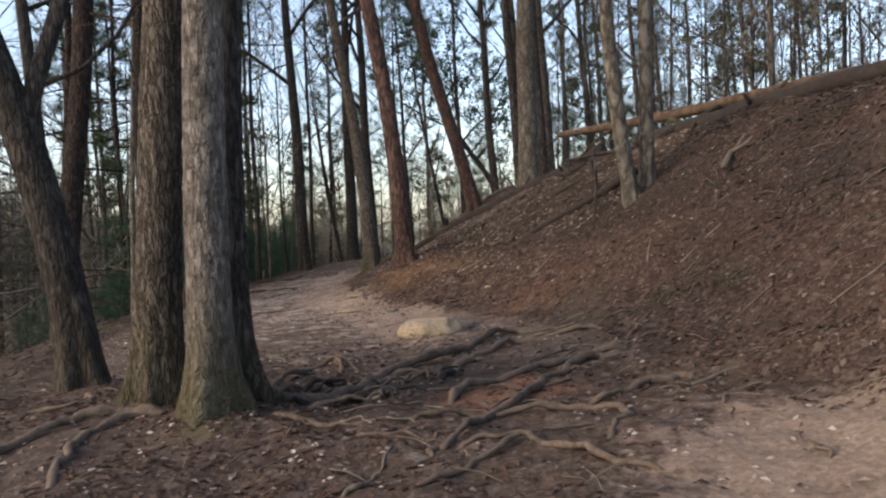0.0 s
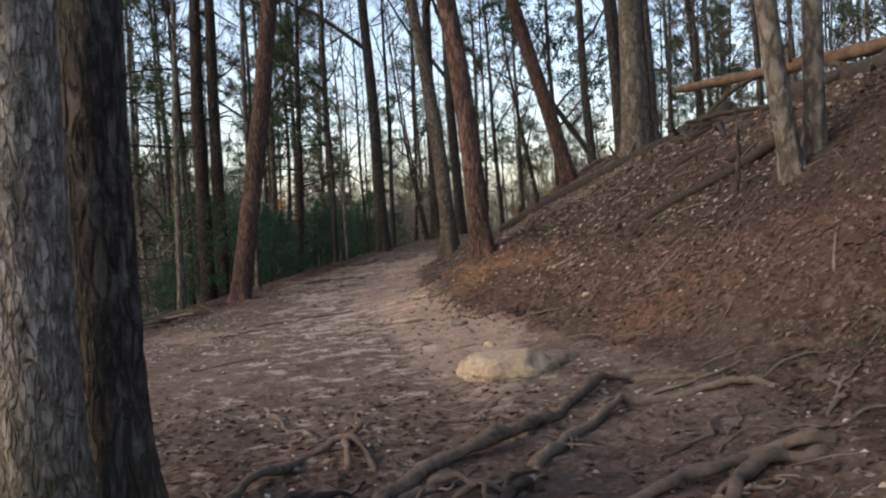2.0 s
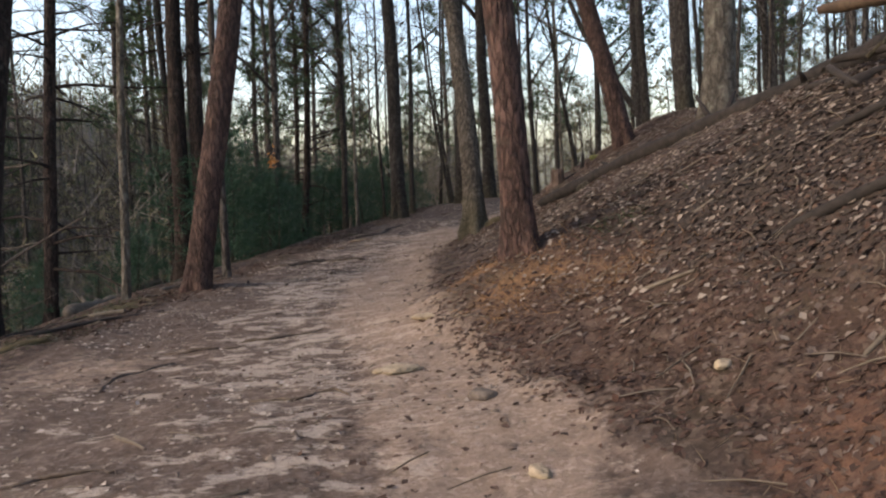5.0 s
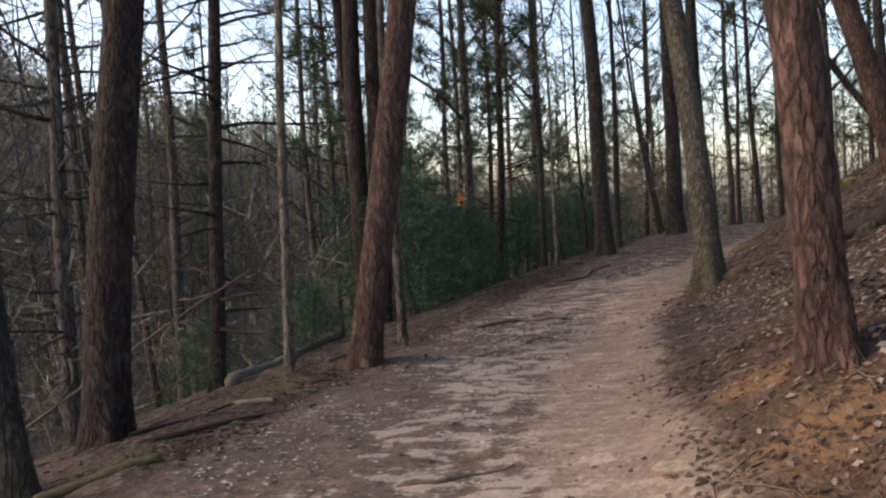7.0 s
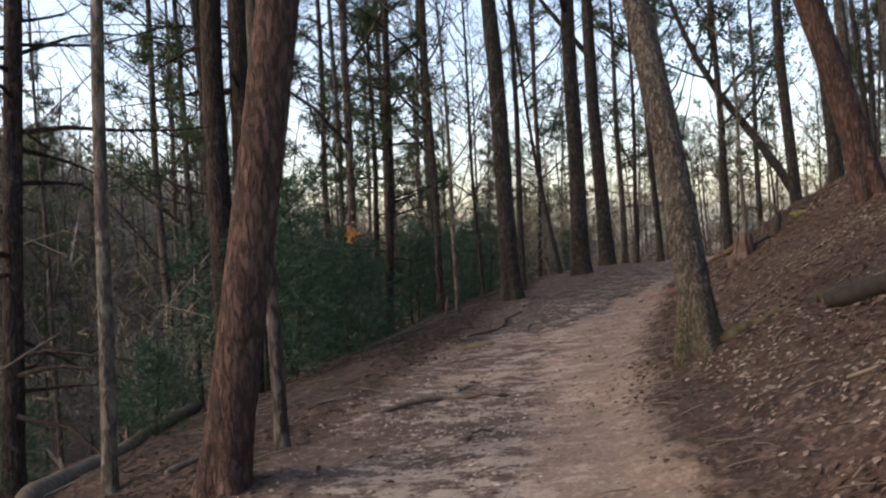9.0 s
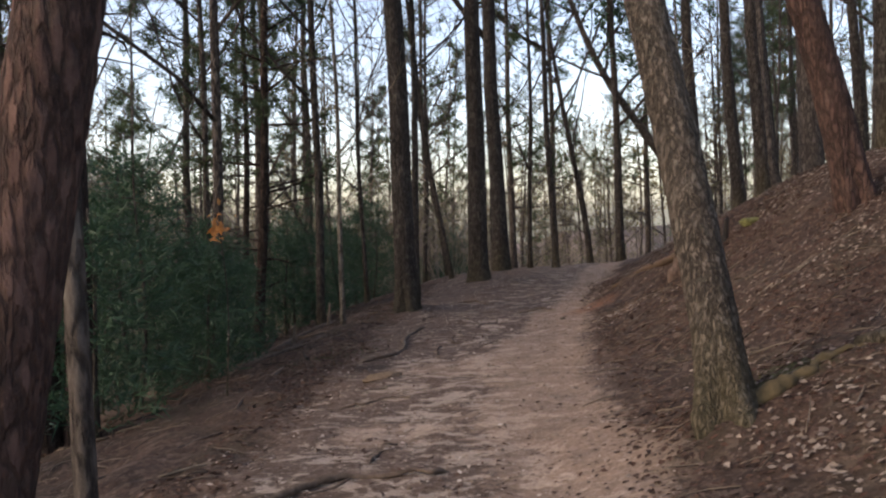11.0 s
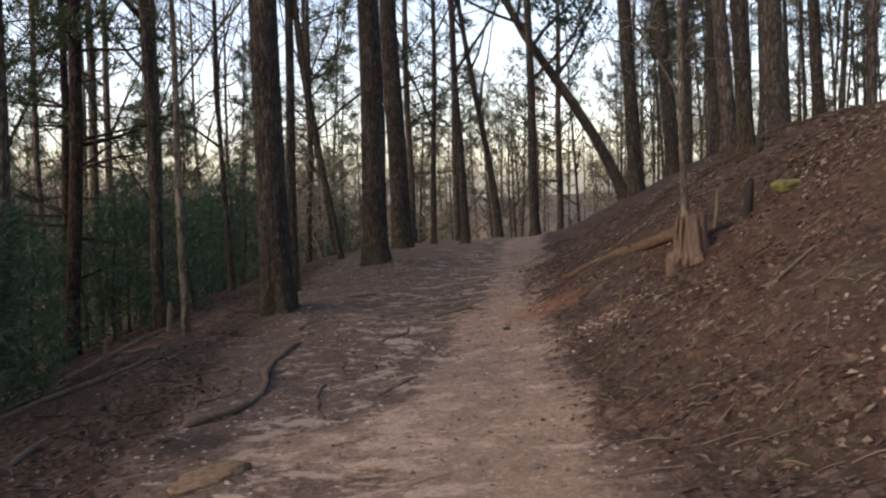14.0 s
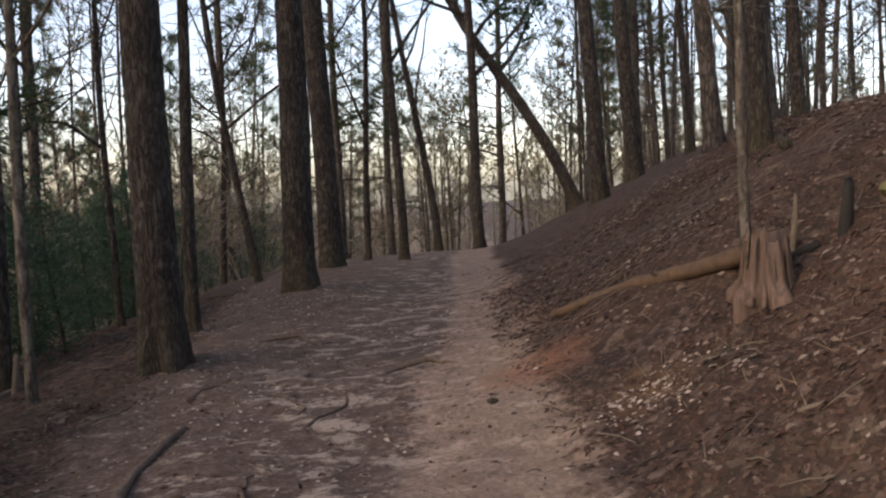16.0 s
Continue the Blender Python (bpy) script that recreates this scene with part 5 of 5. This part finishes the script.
root_run([(-1.65, 4.95), (-1.95, 5.02), (-2.2, 4.84), (-2.5, 4.35), (-2.9, 4.0)], 0.06, 0.04, 15, lift=0.02)
root_run([(-1.75, 5.0), (-1.92, 4.6), (-1.88, 4.2), (-1.8, 3.8)], 0.05, 0.03, 16)
root_run([(-2.6, 6.2), (-2.4, 5.7), (-2.64, 5.6), (-3.0, 5.5)], 0.03, 0.02, 17)
root_run([(-1.0, 4.75), (-0.7, 4.55), (-0.45, 4.5)], 0.04, 0.02, 19)
root_run([(-3.97, 25.7), (-4.06, 24.7), (-4.03, 23.74), (-4.14, 23.15), (-4.45, 22.8)], 0.035, 0.05, 21, lift=0.03)
root_run([(-3.57, 24.0), (-3.57, 23.16), (-3.46, 22.7)], 0.022, 0.016, 22)
root_run([(-3.75, 28.76), (-3.25, 28.72), (-3.04, 28.1)], 0.03, 0.03, 23, lift=0.02)
root_run([(-4.2, 17.8), (-3.81, 18.32), (-3.4, 18.33), (-3.1, 18.45)], 0.04, 0.018, 24, lift=0.02)
root_run([(-2.8, 12.42), (-2.44, 12.56), (-2.15, 12.78)], 0.03, 0.012, 25)
root_run([(-3.15, 10.9), (-3.19, 11.33), (-3.0, 11.9)], 0.022, 0.014, 26)
root_run([(-4.61, 17.9), (-3.98, 18.07), (-3.6, 18.5)], 0.02, 0.014, 27)
root_run([(-3.2, 25.3), (-2.9, 25.9), (-3.1, 26.6)], 0.022, 0.016, 28)
root_run([(-2.6, 26.7), (-2.2, 26.9), (-1.95, 26.7)], 0.04, 0.02, 29, lift=0.03)
root_run([(-1.4, 18.15), (-1.1, 18.3), (-0.75, 18.5), (-0.35, 18.6)], 0.085, 0.03, 30, MOSS_LOG, "moss-covered root of the leaning oak")


for k in range(14):
    q = np.random.default_rng(380 + k)
    x, y = q.uniform(-1.05, 0.1), q.uniform(4.95, 5.8)
    a, ln = q.uniform(-1.2, 1.2), q.uniform(0.25, 0.6)
    pts_ = [(x + math.cos(a) * ln * u + q.normal(0, 0.05), y + math.sin(a) * ln * u + q.normal(0, 0.05)) for u in (0, 0.33, 0.66, 1.0)]
    root_run(pts_, q.uniform(0.018, 0.04), 0.012, 130 + k, ROTTEN if k % 2 else ROOT, "dark tangled root on a low ledge of the trail", lift=0.05)
for k in range(26):
    q = np.random.default_rng(300 + k)
    x, y = q.uniform(-1.0, 1.5), q.uniform(3.3, 7.6)
    a = q.uniform(-0.4, 1.4)
    ln = q.uniform(0.25, 0.8)
    pts_ = [(x + math.cos(a) * ln * u + q.normal(0, 0.03), y + math.sin(a) * ln * u + q.normal(0, 0.03)) for u in (0, 0.33, 0.66, 1.0)]
    root_run(pts_, q.uniform(0.010, 0.022), 0.007, 60 + k, ROOT if k % 3 else DEAD, "thin bare rootlet on the worn soil", lift=0.015)
for k, (x, y) in enumerate([(-3.4, 24.2), (-3.0, 23.5), (-4.3, 23.6), (-2.9, 27.3), (-3.6, 19.0), (-3.2, 17.2), (-2.4, 9.3), (-2.9, 12.2), (-1.7, 10.6), (-3.9, 20.6), (-3.3, 26.0), (-3.9, 26.6)]):
    q = np.random.default_rng(340 + k)
    a, ln = q.uniform(-0.5, 2.2), q.uniform(0.35, 0.9)
    pts_ = [(x + math.cos(a) * ln * u + q.normal(0, 0.04), y + math.sin(a) * ln * u + q.normal(0, 0.04)) for u in (-0.5, -0.2, 0.2, 0.5)]
    root_run(pts_, q.uniform(0.014, 0.028), 0.008, 90 + k, ROOT, "thin bare rootlet across the trail", lift=0.01)


# ---- rocks ----
def rock(x, y, sx, sy, sz, yaw, mat, label, seed, sink=0.3, name="rock"):
    bm = bmesh.new()
    bmesh.ops.create_icosphere(bm, subdivisions=4, radius=1.0)
    v = np.array([q.co[:] for q in bm.verts])
    k = 1 + 0.22 * vnoise(v * 1.4 + seed * 2.3) + 0.12 * vnoise(v * 3.3 + seed) + 0.05 * vnoise(v * 9)
    v = v * k[:, None] * np.array([sx, sy, sz])
    v[:, 2] = np.minimum(v[:, 2], sz * 0.72 + 0.1 * v[:, 2] + 0.04 * v[:, 0])
    for q, c in zip(bm.verts, v):
        q.co = c
    me = bpy.data.meshes.new(name)
    bm.to_mesh(me)
    bm.free()
    me.materials.append(mat)
    me.polygons.foreach_set("use_smooth", [True] * len(me.polygons))
    ob = tagged(new(name, me), label, "rock")
    ob.matrix_basis = pose(x, y, land_at(x, y) + sz * (0.72 - 2 * sink), 0, 0, yaw)
    return ob


rock(-0.16, 8.12, 0.33, 0.28, 0.125, 20, ROCK, "pale tan rock half buried in the trail", 1, 0.28)
rock(0.2, 8.36, 0.15, 0.12, 0.055, 30, GREY_ROCK, "dark low stone beside a pale rock", 2)
for k, (x, y, s, m) in enumerate([(-1.24, 12.33, 0.12, ROCK), (-1.22, 11.09, 0.15, ROCK), 
                                  (-1.95, 25.3, 0.05, SHADED), (-0.3, 9.3, 0.06, ROCK), (-0.62, 10.3, 0.07, GREY_ROCK), (-3.3, 26.9, 0.18, GREY_ROCK),
                                  (0.5, 9.9, 0.05, ROCK)]):
    rock(x, y, s, s * 0.75, s * (0.18 if s > 0.1 else 0.5), 40 * k, m, "flat stone bedded in the trail" if s > 0.1 else "small stone lying on the trail", 10 + k, 0.3)
rock(-4.0, 21.75, 0.26, 0.13, 0.045, 60, TAN_ROCK, "flat ochre stone slab bedded in the trail", 33, 0.3)
rock(0.46, 24.62, 0.19, 0.11, 0.07, 30, MOSSY_ROCK, "yellow-green mossy rock on the bank", 31)


# ---- fallen wood ----
def log(name, a, b, r0, r1, mat, label, seed, ends=None, rest=True, sag=0.0, category="log"):
    """A fallen trunk between two ends; each end is (x, y) on the ground or (x, y, z)."""
    p = []
    for e in (a, b):
        p.append(np.array([e[0], e[1], e[2] if len(e) > 2 else land_at(e[0], e[1]) + r0 * 0.55]))
    n = 40
    u = np.linspace(0, 1, n)[:, None]
    line = p[0] * (1 - u) + p[1] * u
    line += min(0.03, 0.008 * float(np.linalg.norm(p[1] - p[0]))) * np.stack([np.sin(u[:, 0] * 5 + seed), np.cos(u[:, 0] * 4 + seed), np.sin(u[:, 0] * 7 + seed)], 1)
    rad = np.linspace(r0, r1, n)
    rad[0], rad[1] = rad[0] * 0.7, rad[1] * 0.95
    rad = rad * (1 + 0.1 * vnoise(np.stack([np.linspace(0, 9, n), np.full(n, seed * 1.9), np.zeros(n)], 1)))
    ob = thing(name, label, category, tuple(p[0]))
    data = tube(line - p[0], rad, 16, lambda s, q: 1 + 0.17 * vnoise(q.reshape(-1, 3) * 6 + seed).reshape(s.shape) + 0.10 * vnoise(q.reshape(-1, 3) * 21).reshape(s.shape))
    part("trunk", data, mat, ob)
    size = float(np.linalg.norm(p[1] - p[0]))
    if size > 1.2 and max(r0, r1) > 0.03:
        q = np.random.default_rng(seed + 900)
        for k in range(min(6, int(size * 1.2))):
            i = int(q.uniform(0.15, 0.9) * (n - 1))
            yaw, up = q.uniform(0, 6.28), q.uniform(0.2, 0.9)
            d = np.array([math.cos(yaw), math.sin(yaw), up]) * rad[i] * q.uniform(1.8, 3.6)
            s = line[i] - p[0]
            part("branch_stub", tube(np.stack([s, s + 0.5 * d, s + d + np.array([0, 0, 0.01])]), np.array([0.4, 0.3, 0.16]) * rad[i], 6), mat, ob)
    return ob, line


big, line = log("fallen_log", (1.87, 13.5, 2.90), (6.4, 7.9, land_at(6.4, 7.9) + 0.06), 0.05, 0.12, PEELED, "long fallen log with peeled tan wood across the crest", 3)
for k, (f, dx, dy, dz, rr_) in enumerate([(0.30, 0.5, -0.9, -0.62, 0.05), (0.42, -0.7, -0.5, -0.5, 0.04), (0.55, 0.3, -1.1, -0.5, 0.05), (0.2, -0.6, 0.4, -0.45, 0.035), (0.68, -0.5, -0.9, -0.35, 0.04)]):
    s = line[int(f * 39)] - line[0]
    part("branch", tube(smooth_line([s, s + np.array([dx * 0.5, dy * 0.5, dz * 0.35]), s + np.array([dx, dy, dz])], 9), np.linspace(rr_, 0.02, 9), 7), SHADED, big)
log("fallen_log", (2.75, 11.9, land_at(2.75, 11.9) + 0.1), (5.6, 7.4, land_at(5.6, 7.4) + 0.12), 0.09, 0.13, ROTTEN, "dark fallen log beneath a pale one on the crest", 4)
log("fallen_log", (-0.5, 18.0, land_at(-0.5, 18.0) + 0.06), (2.7, 14.2, land_at(2.7, 14.2) + 0.13), 0.075, 0.12, ROTTEN, "dark fallen trunk lying along the bank", 5)
log("fallen_branch", (0.95, 10.9), (2.3, 10.1, land_at(2.3, 10.1) + 0.07), 0.03, 0.055, ROTTEN, "dark fallen branch on the leafy bank", 6)
log("fallen_branch", (1.5, 11.9), (3.2, 11.2, land_at(3.2, 11.2) + 0.07), 0.03, 0.05, ROTTEN, "dark fallen branch on the leafy bank", 7)
log("fallen_log", (-7.1, 17.0), (-8.0, 21.6), 0.09, 0.075, DEAD, "brown rotting log on the valley side", 8)
log("fallen_log", (-5.15, 12.2), (-4.62, 12.75), 0.04, 0.035, MOSS_LOG, "short mossy yellow log at the trail edge", 9)
log("fallen_branch", (-5.4, 14.7), (-4.9, 14.6), 0.028, 0.024, DEAD, "short bleached branch at the trail edge", 10)
log("fallen_log", (-1.0, 27.2, land_at(-1.0, 27.2) + 0.05), (-0.32, 25.1, land_at(-0.32, 25.1) + 0.14), 0.04, 0.06, PEELED, "weathered brown fallen log leading to a stump", 11)
log("fallen_log", (-0.58, 18.65), (0.1, 17.2), 0.05, 0.06, SHADED, "short grey log on the bank behind the oak", 12)
log("fallen_branch", (-0.95, 23.4), (-0.45, 22.8), 0.012, 0.016, DEAD, "thin dry stick on the bank", 13)
log("fallen_branch", (0.02, 24.80), (-0.26, 24.93), 0.032, 0.026, CHAR, "charred piece of log by a burnt snag", 14)
log("fallen_branch", (-9.5, 14.6, -0.9), (-6.9, 17.4, 1.3), 0.024, 0.010, ROOT, "long dead branch leaning on the valley side", 15)
log("fallen_branch", (-8.6, 14.9, -0.75), (-7.2, 17.0, 0.25), 0.015, 0.007, ROOT, "thin dead branch leaning on the valley side", 16)
log("fallen_log", (-6.6, 26.6), (-5.7, 29.6), 0.04, 0.03, ROOT, "old log along the edge of the drop", 17)
log("fallen_branch", (1.6, 27.9), (2.5, 29.9), 0.06, 0.05, SHADED, "dark rotten branch on the crest of the bank", 19)
log("fallen_branch", (1.5, 28.3), (2.2, 29.0), 0.03, 0.02, SHADED, "dark rotten branch on the crest of the bank", 20)
log("fallen_log", (-6.3, 24.3), (-5.35, 25.6), 0.03, 0.022, ROOT, "dead branch along the edge of the drop", 18)
for k, (x, y, a, ln) in enumerate([(1.2, 9.6, 20, 0.5), (1.9, 8.0, 70, 0.4), (0.5, 11.0, -30, 0.6), (1.0, 12.0, 10, 0.7), (0.3, 14.6, 60, 0.5), (-0.6, 16.0, -20, 0.5), (-0.9, 20.3, 40, 0.4),
                                   (0.0, 21.4, 10, 0.6), (-4.7, 20.6, 70, 0.5), (-4.9, 18.9, 30, 0.5), (-3.0, 8.6, 10, 0.45), (-1.6, 9.0, 35, 0.4), (1.5, 5.0, 30, 0.3), (2.2, 7.4, -10, 0.35),
                                   (-2.3, 9.8, -40, 0.35), (-0.3, 22.9, 25, 0.5), (-4.6, 26.3, 60, 0.5), (1.4, 13.4, 20, 0.6)]):
    c, s = math.cos(radians(a)) * ln / 2, math.sin(radians(a)) * ln / 2
    log("stick", (x - c, y - s), (x + c, y + s), 0.012, 0.007, DEAD, "dry stick lying on the ground", 40 + k, category="stick")

for k in range(24):
    q = np.random.default_rng(500 + k)
    x, y = q.uniform(1.8, 6.5), q.uniform(10.6, 13.8)
    a, ln = q.uniform(-0.9, 0.5), q.uniform(0.7, 2.0)
    log("fallen_branch", (x, y), (x + math.cos(a) * ln, y + math.sin(a) * ln), q.uniform(0.025, 0.055), 0.014, ROTTEN, "dark fallen branch on the crest of the bank", 60 + k, category="branch")

for k in range(26):
    q = np.random.default_rng(560 + k)
    y = q.uniform(12.5, 30)
    x = float(along(y, EDGE)) - q.uniform(0.0, 2.2)
    a, ln = q.uniform(0.7, 2.6), q.uniform(0.5, 1.7)
    log("fallen_branch", (x, y), (x + math.cos(a) * ln, y + math.sin(a) * ln), q.uniform(0.012, 0.032), 0.008, (ROOT, DEAD, ROTTEN)[k % 3], "dead branch lying at the edge of the drop", 110 + k, category="branch")
for k in range(16):
    q = np.random.default_rng(620 + k)
    u = q.uniform(0, 1)
    x, y = 1.9 + 2.6 * u + q.normal(0, 0.25), 13.2 - 1.3 * u + q.normal(0, 0.35)
    a, ln = q.uniform(-2.4, -0.6), q.uniform(0.7, 1.5)
    foot = (x + math.cos(a) * ln, y + math.sin(a) * ln)
    log("fallen_branch", (x, y, land_at(x, y) + q.uniform(0.03, 0.2)), foot, q.uniform(0.022, 0.045), 0.016, ROTTEN, "dark broken branch propped on the brush pile", 140 + k, category="branch")

# pale forked dead branch lying on the bank
ob = thing("dead_branch", "forked grey dead branch lying on the bank", "branch", (2.9, 8.6, land_at(2.9, 8.6)))
part("limb", tube(smooth_line([(0.25, 0.3, 0.22), (0.08, 0.1, 0.06), (0.0, 0.0, 0.03), (-0.12, -0.2, -0.07), (-0.2, -0.36, -0.13)], 16), np.linspace(0.022, 0.032, 16), 8), DEAD, ob)
part("fork", tube(smooth_line([(0.0, 0.0, 0.03), (0.12, -0.06, 0.1), (0.2, -0.05, 0.17)], 8), np.linspace(0.02, 0.012, 8), 7), DEAD, ob)


# ---- stump with a sapling, burnt snag, broken posts ----
def stump(x, y, r, h, seed, mat, label, name="tree_stump"):
    ob = thing(name, label, "stump", (x, y, land_at(x, y)))
    z = np.concatenate([np.linspace(-0.25, h, 26)])
    pts = np.stack([0 * z, 0 * z, z], 1)

    def shape(a, p):
        zc = np.maximum(p[..., 2], 0)
        k = 1 + 0.8 * np.exp(-zc / 0.05) * (0.5 + 0.5 * np.cos(5 * a + seed)) + 0.08 * np.cos(9 * a + 2 * seed) + 0.07 * np.cos(14 * a + 5 * zc)
        return k + 0.26 * vnoise(p.reshape(-1, 3) * np.array([26, 26, 4]) + seed).reshape(a.shape)

    v, f = tube(pts, np.full(len(z), r) * (1 - 0.12 * np.clip(z / h, 0, 1)), 56, shape)
    ring = np.arctan2(v[:, 1], v[:, 0])
    top = np.clip(v[:, 2] / h, 0, 1) ** 3
    v[:, 2] += top * (0.05 * np.sin(2 * ring + seed) + 0.035 * np.sin(7 * ring) + 0.045 * np.sin(15 * ring + 1))
    part("body", (v, f), mat, ob)
    q = np.random.default_rng(seed + 70)
    for k in range(17):
        a = k * 2 * np.pi / 17 + q.uniform(-0.12, 0.12)
        d = np.array([math.cos(a), math.sin(a), 0.0])
        top = h * q.uniform(0.75, 1.32)
        run = [d * r * q.uniform(1.15, 1.65) + [0, 0, -0.07], d * r * 1.08 + [0, 0, 0.06], d * r * 1.0 + [0, 0, top * 0.6], d * r * q.uniform(0.82, 0.98) + [0, 0, top]]
        part("splinter", tube(smooth_line(run, 10), np.linspace(q.uniform(0.016, 0.028), 0.006, 10), 5, lambda b, p: 1 + 0.3 * np.cos(2 * b)), mat if k % 3 else ROOT, ob)
    return ob


stump(-5.0, 11.35, 0.07, 0.5, 6, PALE, "pale grey split stump of dead wood at the trail edge")
stump(-0.37, 24.72, 0.135, 0.30, 2, SPLIT, "broken stump with split reddish wood on the bank")
tree("sapling_tree", -0.27, 25.15, 0.036, 4.2, (-0.03, 0.0), (0.002, 0), 201, SMOOTH, "thin broken-topped sapling growing behind a stump", "bare", True, 0.3, (50, 9, 0.003), first=1.1, count=5)
for x, y, r, h, m, lab in ((-0.07, 24.95, 0.017, 0.36, DEAD, "thin broken grey snag on the bank"), (0.14, 24.72, 0.036, 0.30, CHAR, "charred black snag on the bank"),
                           (1.72, 9.75, 0.018, 0.75, SHADED, "thin broken snag on the bank"),
                           (-4.93, 11.42, 0.03, 0.5, PALE, "thin pale broken post of dead wood"), 
                           (-5.9, 28.4, 0.03, 0.35, DEAD, "small broken stub at the edge of the drop"), (-6.0, 26.2, 0.025, 0.3, DEAD, "small broken stub at the edge of the drop")):
    ob = thing("broken_snag", lab, "snag", (x, y, land_at(x, y)))
    z = np.linspace(-0.15, h, 14)
    v, f = tube(np.stack([0.04 * np.sin(z * 3), 0.03 * z, z], 1), r * (1.15 - 0.4 * np.clip(z / h, 0, 1)), 12,
                lambda a, p: 1 + 0.2 * vnoise(p.reshape(-1, 3) * np.array([18, 18, 5]) + 3).reshape(a.shape))
    v[:, 2] += np.clip(v[:, 2] / h, 0, 1) ** 6 * 0.25 * r * 3 * np.sin(3 * np.arctan2(v[:, 1], v[:, 0]))
    part("body", (v, f), m, ob)

# withered orange leaves caught in the young pines
ob = thing("withered_leaves", "bunch of withered orange leaves on a thin stem", "leaves", (-5.58, 21.66, land_at(-5.58, 21.66)))
part("stem", tube(smooth_line([(0, 0, -0.1), (0.05, 0.02, 0.9), (0.0, 0.0, 1.75)], 14), np.linspace(0.012, 0.005, 14), 6), SHADED, ob)
lr = np.random.default_rng(77)
lo = np.array([0, 0, 1.72]) + lr.normal(0, 0.05, (26, 3)) * np.array([1, 1, 1.5])
part("foliage", leaves(lo, lr.normal(size=(26, 3)) - np.array([0, 0, 0.6]), 0.11, lr), WITHERED, ob, "withered orange leaves", smooth=False)
